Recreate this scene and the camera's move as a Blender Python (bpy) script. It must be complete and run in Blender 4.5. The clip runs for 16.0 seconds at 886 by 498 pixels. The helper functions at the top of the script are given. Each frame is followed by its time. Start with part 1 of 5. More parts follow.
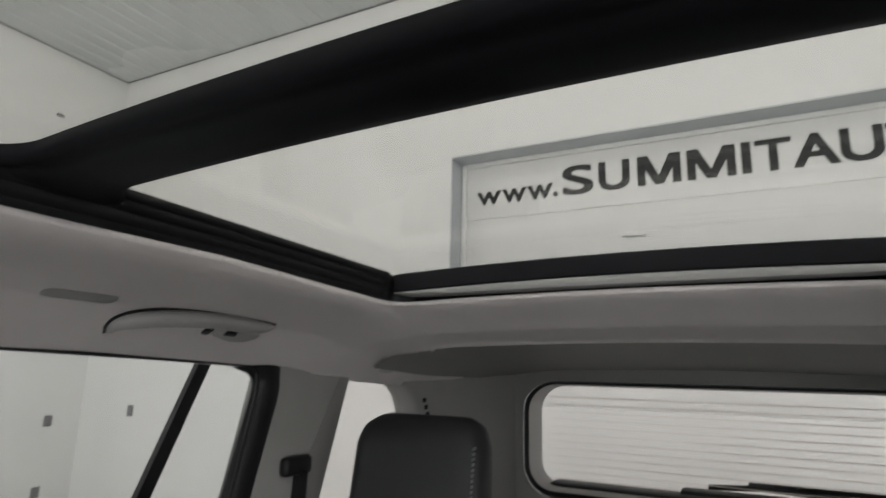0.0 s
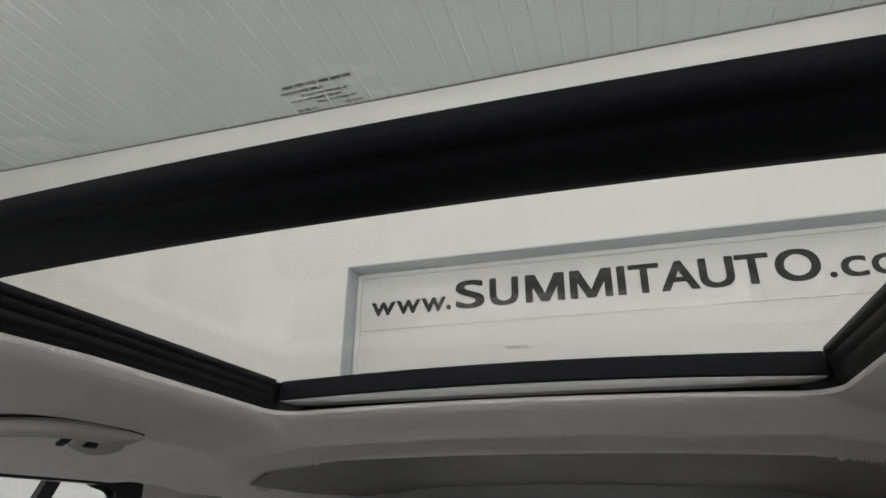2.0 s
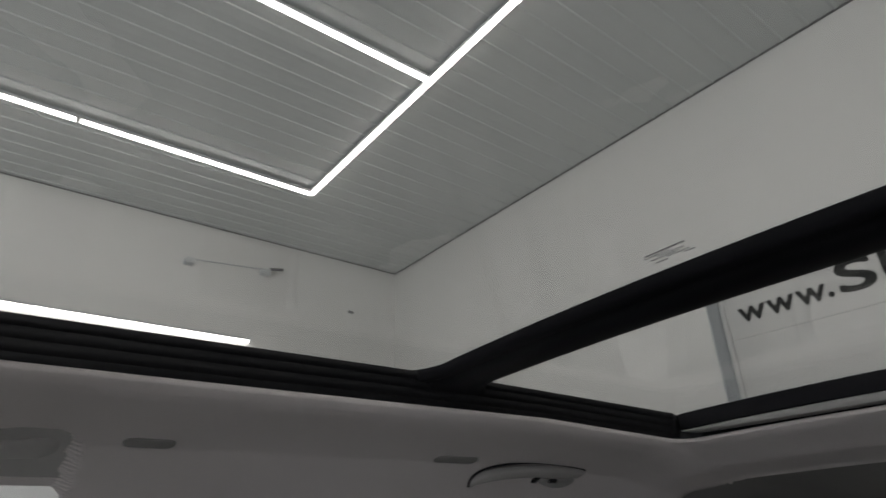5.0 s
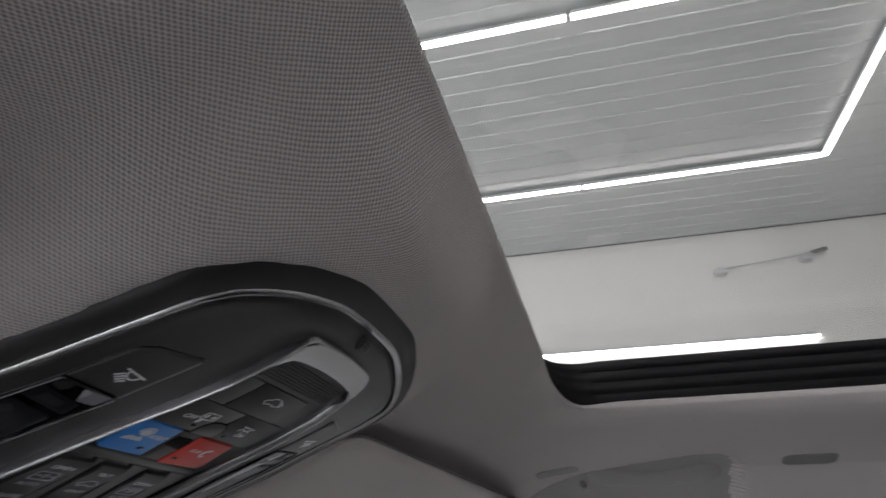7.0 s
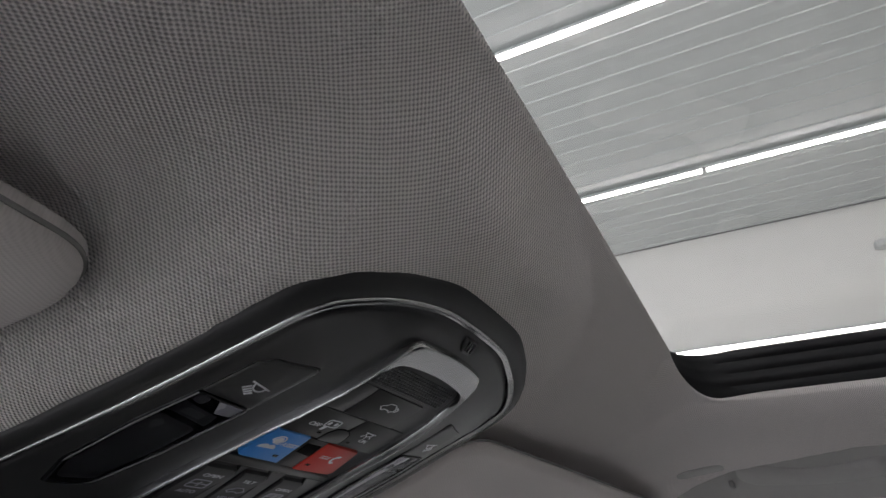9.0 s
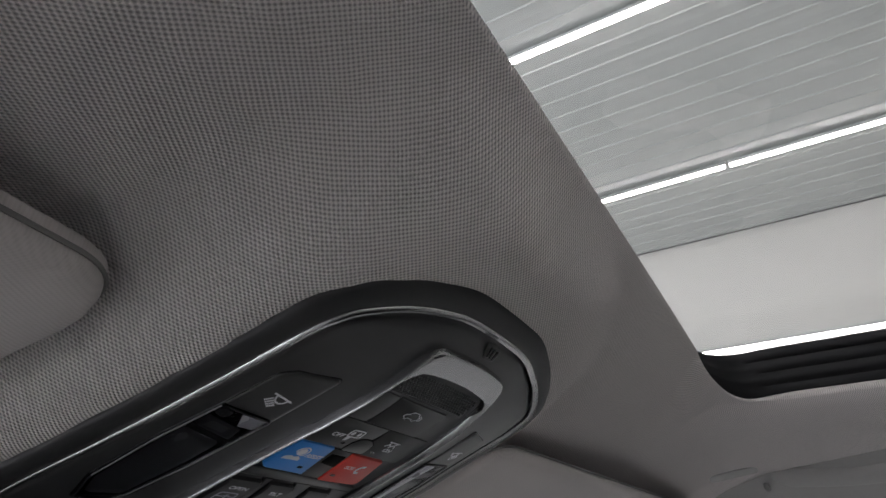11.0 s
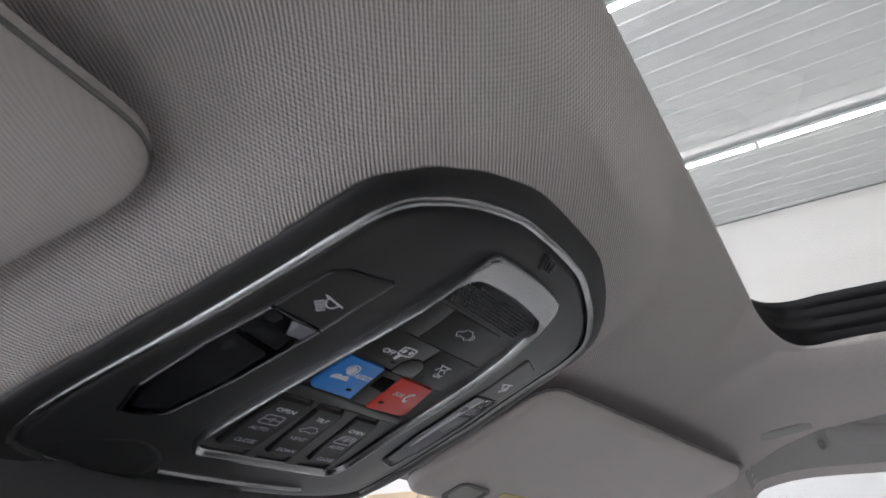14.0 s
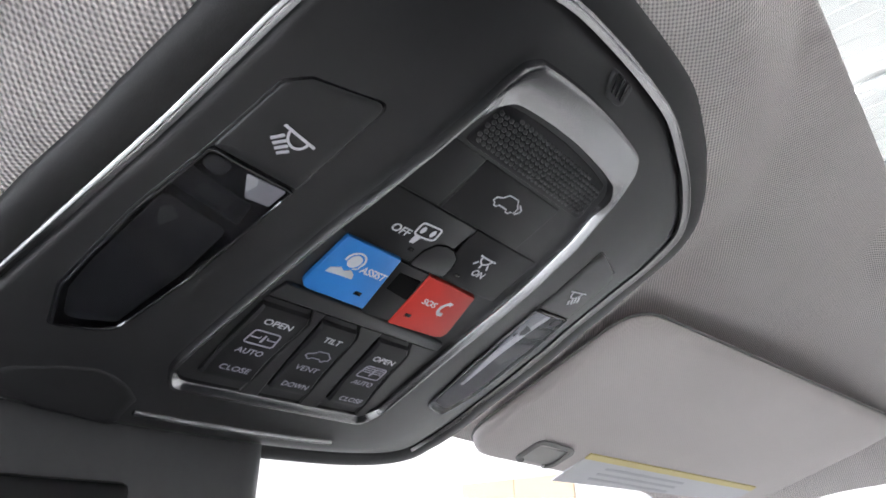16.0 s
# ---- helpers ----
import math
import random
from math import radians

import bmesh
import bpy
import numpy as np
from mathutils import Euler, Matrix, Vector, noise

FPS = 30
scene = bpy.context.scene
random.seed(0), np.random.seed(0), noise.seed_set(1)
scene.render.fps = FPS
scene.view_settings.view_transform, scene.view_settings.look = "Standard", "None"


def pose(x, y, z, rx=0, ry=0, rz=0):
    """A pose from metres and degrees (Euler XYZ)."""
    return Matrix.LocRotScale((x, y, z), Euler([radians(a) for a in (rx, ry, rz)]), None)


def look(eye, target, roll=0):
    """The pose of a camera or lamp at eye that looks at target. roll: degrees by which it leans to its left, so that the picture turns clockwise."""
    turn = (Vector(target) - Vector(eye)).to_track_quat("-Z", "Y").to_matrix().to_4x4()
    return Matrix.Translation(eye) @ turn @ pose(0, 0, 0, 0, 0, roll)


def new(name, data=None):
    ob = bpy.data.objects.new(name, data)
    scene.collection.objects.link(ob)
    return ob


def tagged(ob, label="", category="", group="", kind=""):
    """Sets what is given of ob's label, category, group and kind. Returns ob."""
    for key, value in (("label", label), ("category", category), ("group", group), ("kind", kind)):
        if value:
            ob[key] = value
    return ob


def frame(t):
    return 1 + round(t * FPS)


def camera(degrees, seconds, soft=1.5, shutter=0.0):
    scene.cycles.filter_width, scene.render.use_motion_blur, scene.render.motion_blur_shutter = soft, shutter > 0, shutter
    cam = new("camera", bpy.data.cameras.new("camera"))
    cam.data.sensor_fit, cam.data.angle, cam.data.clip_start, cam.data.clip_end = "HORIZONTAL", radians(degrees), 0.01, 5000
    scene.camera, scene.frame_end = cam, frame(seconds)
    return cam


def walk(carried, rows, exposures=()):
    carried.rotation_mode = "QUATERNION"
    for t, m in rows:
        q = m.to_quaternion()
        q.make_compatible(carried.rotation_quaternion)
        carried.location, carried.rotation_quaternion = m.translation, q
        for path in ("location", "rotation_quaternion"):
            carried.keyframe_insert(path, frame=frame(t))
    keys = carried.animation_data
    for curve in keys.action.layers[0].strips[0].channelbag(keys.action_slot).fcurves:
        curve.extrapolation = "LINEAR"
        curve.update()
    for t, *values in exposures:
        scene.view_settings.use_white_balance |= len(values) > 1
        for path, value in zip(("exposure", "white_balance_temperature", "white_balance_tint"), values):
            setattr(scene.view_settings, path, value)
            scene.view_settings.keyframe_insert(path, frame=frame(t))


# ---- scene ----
cam = camera(73.4, 16.0, shutter=0.5)
PATH = [
    (0, (-0.164, -0.364, 1.527), (0.782, -2.076, 1.941), 1.4),
    (0.5, (-0.183, -0.361, 1.521), (0.59, -2.118, 2.083), 1.0),
    (0.6, (-0.171, -0.357, 1.522), (0.568, -2.121, 2.11), 1.3),
    (1, (-0.185, -0.348, 1.519), (0.481, -2.112, 2.188), 1.0),
    (1.5, (-0.182, -0.343, 1.519), (0.426, -2.096, 2.265), 0.8),
    (2, (-0.177, -0.344, 1.515), (0.41, -2.091, 2.291), 0.5),
    (2.5, (-0.177, -0.32, 1.517), (0.399, -2.067, 2.302), 0.4),
    (3, (-0.219, -0.231, 1.519), (0.402, -1.961, 2.308), -0.5),
    (3.5, (-0.268, -0.155, 1.508), (0.647, -1.744, 2.306), -1.0),
    (3.7, (-0.28, -0.146, 1.51), (0.774, -1.647, 2.306), -1.1),
    (5.8, (-0.297, -0.059, 1.488), (1.361, -0.717, 2.393), -1.6),
    (6, (-0.286, -0.031, 1.499), (1.434, -0.499, 2.406), -1.4),
    (6.5, (-0.272, -0.014, 1.509), (1.499, 0.053, 2.435), -1.1),
    (7, (-0.291, -0.056, 1.499), (1.415, 0.407, 2.435), -0.2),
    (7.5, (-0.282, -0.058, 1.492), (1.364, 0.572, 2.437), 0.2),
    (8, (-0.281, -0.066, 1.489), (1.312, 0.669, 2.451), -0.2),
    (8.5, (-0.288, -0.069, 1.491), (1.274, 0.721, 2.457), -0.1),
    (9, (-0.287, -0.069, 1.493), (1.259, 0.757, 2.456), -0.1),
    (11.5, (-0.284, -0.069, 1.496), (1.214, 0.822, 2.477), -0.7),
    (12, (-0.285, -0.07, 1.497), (1.207, 0.83, 2.479), -0.6),
    (12.5, (-0.286, -0.067, 1.498), (1.202, 0.85, 2.469), -0.2),
    (13, (-0.331, -0.068, 1.502), (1.188, 0.814, 2.46), -1.3),
    (13.5, (-0.324, -0.054, 1.486), (1.165, 0.874, 2.446), -0.2),
    (14, (-0.261, -0.036, 1.465), (1.214, 0.92, 2.419), -0.6),
    (14.5, (-0.224, -0.013, 1.465), (1.208, 1.014, 2.41), -0.9),
    (15, (-0.187, -0.002, 1.474), (1.202, 1.091, 2.409), -0.8),
    (15.5, (-0.168, 0.011, 1.467), (1.179, 1.152, 2.406), -0.8),
    (16, (-0.162, 0.009, 1.455), (1.161, 1.183, 2.388), -0.9),
]
LIGHT = [
    (0, -0.47, 6600, 11), (2.5, -0.42, 6550, 11), (3.5, -0.79, 6500, 11), (5.8, -1.42, 6450, 13), (6.5, -1.2, 6400, 14), (7, -0.72, 6350, 15), (7.5, -0.55, 6350, 15),
    (12.5, -0.58, 6300, 15), (13.5, -0.42, 6250, 15), (14, 0.02, 6250, 16), (14.5, 0.35, 6200, 16), (15, 0.58, 6250, 15), (16, 1.06, 6200, 15),
]
walk(cam, [(t, look(eye, target, roll)) for t, eye, target, roll in PATH], LIGHT)

# ---- world, light, exposure ----
world = bpy.data.worlds.new("world")
scene.world = world
world.use_nodes = True
world.node_tree.nodes["Background"].inputs[0].default_value = (0.8, 0.85, 0.9, 1)
world.node_tree.nodes["Background"].inputs[1].default_value = 1.5

# daylight that comes in through the open gateway in front of the car
gate = bpy.data.lights.new("gateway_daylight", "AREA")
gate.shape, gate.size, gate.size_y, gate.energy, gate.color = "RECTANGLE", 7.6, 3.5, 235, (0.90, 0.95, 1.0)
new("gateway_daylight", gate).matrix_basis = pose(0, 0, 0, 0, 0, 1.22) @ pose(-0.3, 7.25, 1.85, -90, 0, 0)

# fill light from the driver's side, through an assumed, unseen opening in the wall
side = bpy.data.lights.new("side_fill_light", "AREA")
side.shape, side.size, side.size_y, side.energy, side.color = "RECTANGLE", 3.2, 2.8, 165, (0.95, 0.97, 1.0)
new("side_fill_light", side).matrix_basis = pose(0, 0, 0, 0, 0, 1.22) @ pose(-4.98, 2.3, 1.48, 0, -90, 0) @ pose(0, 0, 0, 0, 0, 90)


# ---- materials ----
def mat(name, base, rough=0.6, metal=0.0, spec=0.5, coat=0.0):
    m = bpy.data.materials.new(name)
    m.use_nodes = True
    b = m.node_tree.nodes["Principled BSDF"]
    b.inputs["Base Color"].default_value = (*base, 1)
    b.inputs["Roughness"].default_value = rough
    b.inputs["Metallic"].default_value = metal
    b.inputs["Specular IOR Level"].default_value = spec
    b.inputs["Coat Weight"].default_value = coat
    return m


def grain(m, scale, lo, hi, bump=0.0, fine=None, dist=0.001, rough=None, mottle=None):
    """Two scales of variation: base colour between lo and hi, with a bump of the fine grain."""
    t = m.node_tree
    b = t.nodes["Principled BSDF"]
    co = t.nodes.new("ShaderNodeTexCoord")
    n1 = t.nodes.new("ShaderNodeTexNoise")
    n1.inputs["Scale"].default_value = mottle or scale / 12
    n1.inputs["Detail"].default_value = 5
    n2 = t.nodes.new("ShaderNodeTexNoise")
    n2.inputs["Scale"].default_value = scale
    n2.inputs["Detail"].default_value = 3
    for n in (n1, n2):
        t.links.new(co.outputs["Object"], n.inputs["Vector"])
    add = t.nodes.new("ShaderNodeMath")
    add.operation = "MULTIPLY_ADD"
    add.inputs[1].default_value = 0.5
    half = t.nodes.new("ShaderNodeMath")
    half.operation = "MULTIPLY"
    half.inputs[1].default_value = 0.5
    t.links.new(n2.outputs["Fac"], half.inputs[0])
    t.links.new(n1.outputs["Fac"], add.inputs[0])
    t.links.new(half.outputs[0], add.inputs[2])
    ramp = t.nodes.new("ShaderNodeMix")
    ramp.data_type = "RGBA"
    ramp.inputs[6].default_value = (*lo, 1)
    ramp.inputs[7].default_value = (*hi, 1)
    t.links.new(add.outputs[0], ramp.inputs[0])
    t.links.new(ramp.outputs[2], b.inputs["Base Color"])
    if rough:
        mr = t.nodes.new("ShaderNodeMapRange")
        mr.inputs[3].default_value, mr.inputs[4].default_value = rough
        t.links.new(n1.outputs["Fac"], mr.inputs[0])
        t.links.new(mr.outputs[0], b.inputs["Roughness"])
    if bump:
        bp = t.nodes.new("ShaderNodeBump")
        bp.inputs["Strength"].default_value = bump
        bp.inputs["Distance"].default_value = dist
        if fine:
            n3 = t.nodes.new("ShaderNodeTexNoise")
            n3.inputs["Scale"].default_value = fine
            n3.inputs["Detail"].default_value = 2
            t.links.new(co.outputs["Object"], n3.inputs["Vector"])
            t.links.new(n3.outputs["Fac"], bp.inputs["Height"])
        else:
            t.links.new(n2.outputs["Fac"], bp.inputs["Height"])
        t.links.new(bp.outputs["Normal"], b.inputs["Normal"])
    return m


def woven(name, lo, hi, pitch, depth):
    """Knitted headliner cloth: small raised bumps in staggered rows, with soft mottling."""
    m = mat(name, hi, 0.9, spec=0.2)
    t = m.node_tree
    b = t.nodes["Principled BSDF"]
    b.inputs["Sheen Weight"].default_value = 0.15
    b.inputs["Sheen Roughness"].default_value = 0.4
    co = t.nodes.new("ShaderNodeTexCoord")
    warp = t.nodes.new("ShaderNodeTexNoise")
    warp.inputs["Scale"].default_value = 60
    sub = t.nodes.new("ShaderNodeVectorMath")
    sub.operation = "MULTIPLY_ADD"
    sub.inputs[1].default_value = (0.0006, 0.0006, 0.0006)
    t.links.new(co.outputs["Object"], warp.inputs["Vector"])
    t.links.new(warp.outputs["Color"], sub.inputs[0])
    t.links.new(co.outputs["Object"], sub.inputs[2])
    sep = t.nodes.new("ShaderNodeSeparateXYZ")
    t.links.new(sub.outputs[0], sep.inputs[0])
    slant = t.nodes.new("ShaderNodeMath")
    slant.operation = "MULTIPLY_ADD"
    slant.inputs[1].default_value = 0.14
    t.links.new(sep.outputs["Y"], slant.inputs[0])
    t.links.new(sep.outputs["X"], slant.inputs[2])
    across = t.nodes.new("ShaderNodeMath")
    across.operation = "MULTIPLY_ADD"
    across.inputs[1].default_value = 0.10
    t.links.new(sep.outputs["X"], across.inputs[0])
    t.links.new(sep.outputs["Y"], across.inputs[2])
    waves = []
    for along, p in ((slant, pitch), (across, pitch * 0.66)):
        k = t.nodes.new("ShaderNodeMath")
        k.operation = "MULTIPLY"
        k.inputs[1].default_value = math.tau / p
        s = t.nodes.new("ShaderNodeMath")
        s.operation = "SINE"
        t.links.new(along.outputs[0], k.inputs[0])
        t.links.new(k.outputs[0], s.inputs[0])
        waves.append(s)
    prod = t.nodes.new("ShaderNodeMath")
    prod.operation = "MULTIPLY"
    t.links.new(waves[0].outputs[0], prod.inputs[0])
    t.links.new(waves[1].outputs[0], prod.inputs[1])
    mr = t.nodes.new("ShaderNodeMapRange")
    mr.inputs[1].default_value, mr.inputs[2].default_value = -0.9, 0.4
    t.links.new(prod.outputs[0], mr.inputs[0])
    big = t.nodes.new("ShaderNodeTexNoise")
    big.inputs["Scale"].default_value = 9
    big.inputs["Detail"].default_value = 4
    t.links.new(co.outputs["Object"], big.inputs["Vector"])
    mix = t.nodes.new("ShaderNodeMix")
    mix.data_type = "RGBA"
    mix.inputs[6].default_value = (*lo, 1)
    mix.inputs[7].default_value = (*hi, 1)
    t.links.new(mr.outputs[0], mix.inputs[0])
    soft = t.nodes.new("ShaderNodeMix")
    soft.data_type = "RGBA"
    soft.blend_type = "MULTIPLY"
    soft.inputs[0].default_value = 1
    mr2 = t.nodes.new("ShaderNodeMapRange")
    mr2.inputs[3].default_value, mr2.inputs[4].default_value = 0.9, 1.06
    t.links.new(big.outputs["Fac"], mr2.inputs[0])
    t.links.new(mix.outputs[2], soft.inputs[6])
    t.links.new(mr2.outputs[0], soft.inputs[7])
    t.links.new(soft.outputs[2], b.inputs["Base Color"])
    bp = t.nodes.new("ShaderNodeBump")
    bp.inputs["Strength"].default_value = 0.9
    bp.inputs["Distance"].default_value = depth
    t.links.new(prod.outputs[0], bp.inputs["Height"])
    t.links.new(bp.outputs["Normal"], b.inputs["Normal"])
    return m


def pane_mat(name, tint, gloss=1.0, smear=0.0):
    """A thin pane: clear with a slight tint, mirror-like at a slant."""
    m = bpy.data.materials.new(name)
    m.use_nodes = True
    t = m.node_tree
    t.nodes.remove(t.nodes["Principled BSDF"])
    out = t.nodes["Material Output"]
    clear = t.nodes.new("ShaderNodeBsdfTransparent")
    clear.inputs[0].default_value = (*tint, 1)
    mirror = t.nodes.new("ShaderNodeBsdfGlossy")
    mirror.inputs["Roughness"].default_value = 0.02
    mirror.inputs["Color"].default_value = (gloss, gloss, gloss, 1)
    lw = t.nodes.new("ShaderNodeLayerWeight")
    lw.inputs[0].default_value = 0.5
    p5 = t.nodes.new("ShaderNodeMath")
    p5.operation = "POWER"
    p5.inputs[1].default_value = 5
    fr = t.nodes.new("ShaderNodeMath")
    fr.operation = "MULTIPLY_ADD"
    fr.inputs[1].default_value, fr.inputs[2].default_value = 0.32, 0.014
    t.links.new(lw.outputs["Facing"], p5.inputs[0])
    t.links.new(p5.outputs[0], fr.inputs[0])
    mix = t.nodes.new("ShaderNodeMixShader")
    t.links.new(fr.outputs[0], mix.inputs[0])
    t.links.new(clear.outputs[0], mix.inputs[1])
    t.links.new(mirror.outputs[0], mix.inputs[2])
    t.links.new(mix.outputs[0], out.inputs[0])
    return m


def glow(name, colour, strength):
    m = bpy.data.materials.new(name)
    m.use_nodes = True
    t = m.node_tree
    t.nodes.remove(t.nodes["Principled BSDF"])
    e = t.nodes.new("ShaderNodeEmission")
    e.inputs[0].default_value = (*colour, 1)
    e.inputs[1].default_value = strength
    t.links.new(e.outputs[0], t.nodes["Material Output"].inputs[0])
    return m


LAMP = 20.0
M_TUBE = glow("led_tube", (1.0, 0.975, 0.955), LAMP)
M_WALL = grain(mat("wall_paint", (0.78, 0.77, 0.74), 0.55), 14, (0.755, 0.755, 0.73), (0.785, 0.785, 0.765), 0.10, 220, 0.002, None, 0.6)
M_CEIL = grain(mat("ceiling_steel", (0.66, 0.68, 0.67), 0.34), 6, (0.54, 0.565, 0.555), (0.60, 0.625, 0.615), 0.04, 3.0, 0.004, (0.20, 0.32))
M_TRACK = mat("lamp_track", (0.6, 0.62, 0.62), 0.4)
M_FLOOR = grain(mat("floor_epoxy", (0.36, 0.36, 0.36), 0.25), 60, (0.54, 0.54, 0.53), (0.63, 0.63, 0.62), 0.05, 200, 0.001, (0.15, 0.4))
M_DOOR = grain(mat("door_steel", (0.76, 0.76, 0.74), 0.45), 30, (0.72, 0.72, 0.70), (0.79, 0.79, 0.77), 0.1, 500, 0.0006)
M_JAMB = grain(mat("jamb_steel", (0.5, 0.53, 0.54), 0.45), 20, (0.44, 0.47, 0.49), (0.53, 0.56, 0.57), 0.05, 200, 0.001)
M_LETTER = grain(mat("letter_vinyl", (0.012, 0.013, 0.012), 0.5), 50, (0.009, 0.010, 0.009), (0.015, 0.016, 0.015))
M_SOOT = mat("dark_joint", (0.20, 0.20, 0.20), 0.7)
M_HEAD = woven("headliner_cloth", (0.38, 0.355, 0.345), (0.86, 0.80, 0.78), 0.0027, 0.0007)
M_VISOR = woven("visor_cloth", (0.565, 0.527, 0.513), (0.625, 0.583, 0.568), 0.0025, 0.00010)
M_TRIM = grain(mat("grey_trim", (0.42, 0.41, 0.39), 0.6), 200, (0.38, 0.37, 0.355), (0.45, 0.435, 0.42), 0.25, 1500, 0.0003)
M_TRIMD = grain(mat("dark_grey_trim", (0.25, 0.245, 0.235), 0.6), 200, (0.18, 0.176, 0.168), (0.23, 0.224, 0.214), 0.25, 1500, 0.0003)
M_SHADE = grain(mat("shade_bar", (0.45, 0.44, 0.43), 0.6), 100, (0.24, 0.235, 0.228), (0.30, 0.293, 0.285))
# pale for the unseen lower cabin, to bounce light up to the headliner
M_LOWER = grain(mat("bounce_lower_trim", (0.5, 0.49, 0.47), 0.6), 100, (0.46, 0.45, 0.43), (0.55, 0.54, 0.52), 0.2, 900, 0.0004)
M_RUBBER = grain(mat("black_rubber", (0.007, 0.007, 0.008), 0.42, spec=0.3), 150, (0.005, 0.005, 0.006), (0.010, 0.010, 0.011), 0.1, 900, 0.0003, (0.36, 0.55))
M_GLOSSBLK = grain(mat("black_rail", (0.011, 0.011, 0.013), 0.5, spec=0.06), 40, (0.009, 0.009, 0.0105), (0.014, 0.014, 0.016), 0.0, None, 0.001, (0.45, 0.6))
M_PANE = pane_mat("roof_glass", (0.905, 0.90, 0.885))
M_SIDE = pane_mat("side_glass", (0.93, 0.93, 0.93))
M_PRIV = pane_mat("privacy_glass", (0.95, 0.935, 0.93))
M_LEATHER = grain(mat("black_leather", (0.016, 0.016, 0.017), 0.5, spec=0.35), 120, (0.011, 0.011, 0.012), (0.020, 0.020, 0.022), 0.5, 700, 0.0006)
M_THREAD = mat("grey_thread", (0.12, 0.12, 0.12), 0.8)
M_BODY = grain(mat("car_paint", (0.5, 0.5, 0.5), 0.3, coat=1.0), 30, (0.55, 0.55, 0.55), (0.6, 0.6, 0.6))


# ---- mesh helpers ----
def solid(bm, name, material, smooth=True, sharp=35):
    me = bpy.data.meshes.new(name)
    bmesh.ops.recalc_face_normals(bm, faces=bm.faces)
    if smooth:
        for f in bm.faces:
            f.smooth = True
        for e in bm.edges:
            if len(e.link_faces) == 2 and e.calc_face_angle(0) > radians(sharp):
                e.smooth = False
    bm.to_mesh(me)
    bm.free()
    me.materials.append(material)
    return me


def part(name, bm, material, parent=None, label="", m=None, smooth=True, sharp=35):
    ob = new(name, solid(bm, name, material, smooth, sharp))
    if parent is not None:
        ob.parent = parent
    if m is not None:
        ob.matrix_basis = m
    return tagged(ob, label)


def thing(name, label, category, kind="", group="", m=None):
    ob = new(name)
    ob.empty_display_size = 0.05
    if m is not None:
        ob.matrix_basis = m
    return tagged(ob, label, category, group, kind)


def structure(name, bm, material, label, category, m=None, smooth=False):
    ob = part(name, bm, material, None, label, m, smooth)
    return tagged(ob, label, category, "", "structure")


def box(x0, x1, y0, y1, z0, z1, r=0.0, seg=2, bm=None):
    bm = bm or bmesh.new()
    vs = [bm.verts.new((x, y, z)) for x in (x0, x1) for y in (y0, y1) for z in (z0, z1)]
    fs = [bm.faces.new([vs[i] for i in q]) for q in ((0, 1, 3, 2), (4, 6, 7, 5), (0, 4, 5, 1), (2, 3, 7, 6), (0, 2, 6, 4), (1, 5, 7, 3))]
    if r:
        es = list({e for f in fs for e in f.edges})
        bmesh.ops.bevel(bm, geom=es, offset=r, segments=seg, affect="EDGES", profile=0.5)
    return bm


def rounded(pts, r, n=5):
    """A closed outline in a plane with its corners rounded by r (one radius, or one for each corner)."""
    out, k = [], len(pts)
    for i in range(k):
        p, a, b = Vector(pts[i]), Vector(pts[i - 1]), Vector(pts[(i + 1) % k])
        rr = r[i] if isinstance(r, (list, tuple)) else r
        u, v = (a - p).normalized(), (b - p).normalized()
        half = math.acos(max(-1, min(1, u.dot(v)))) / 2
        if rr <= 0 or half > 1.55:
            out.append(p)
            continue
        d = min(rr / math.tan(half), (a - p).length * 0.49, (b - p).length * 0.49)
        s, e = p + u * d, p + v * d
        for j in range(n + 1):
            w = j / n
            q = (1 - w) ** 2 * s + 2 * w * (1 - w) * p + w * w * e
            out.append(q)
    return out


def resample(pts, n, closed=True):
    pts = [Vector(p) for p in pts]
    if closed:
        pts = pts + [pts[0]]
    d = [0.0]
    for a, b in zip(pts, pts[1:]):
        d.append(d[-1] + (b - a).length)
    out, j = [], 0
    for i in range(n):
        s = d[-1] * i / (n if closed else n - 1)
        while j < len(d) - 2 and d[j + 1] < s:
            j += 1
        w = (s - d[j]) / max(d[j + 1] - d[j], 1e-9)
        out.append(pts[j].lerp(pts[j + 1], w))
    return out


def loft(rings, closed=True, caps=False, bm=None):
    """Skin of quads between rings of equally many points."""
    bm = bm or bmesh.new()
    vs = [[bm.verts.new(p) for p in r] for r in rings]
    n = len(rings[0])
    for a, b in zip(vs, vs[1:]):
        for i in range(n if closed else n - 1):
            j = (i + 1) % n
            bm.faces.new((a[i], a[j], b[j], b[i]))
    if caps:
        bm.faces.new(vs[0])
        bm.faces.new(vs[-1])
    return bm


def prism(outline, z0, z1, place=lambda x, y, z: (x, y, z), bevel=0.0, bm=None):
    """A plate with the given outline, from z0 to z1, with a small rounding of its z1 rim; place() lays it into the world."""
    bm = bm or bmesh.new()
    c = sum((Vector(p) for p in outline), Vector((0, 0))) / len(outline)
    sgn = 1 if z1 > z0 else -1
    rings = [(1.0, z0), (1.0, z1)] if not bevel else [(0.0, z0), (0.0, z1 - sgn * bevel), (0.35, z1 - sgn * bevel * 0.35), (1.0, z1)]
    loops = []
    for inset, z in rings:
        if bevel:
            ring = inset_loop(outline, bevel * inset)
        else:
            ring = [Vector(p) for p in outline]
        loops.append([Vector(place(p[0], p[1], z)) for p in ring])
    return loft(loops, True, True, bm)


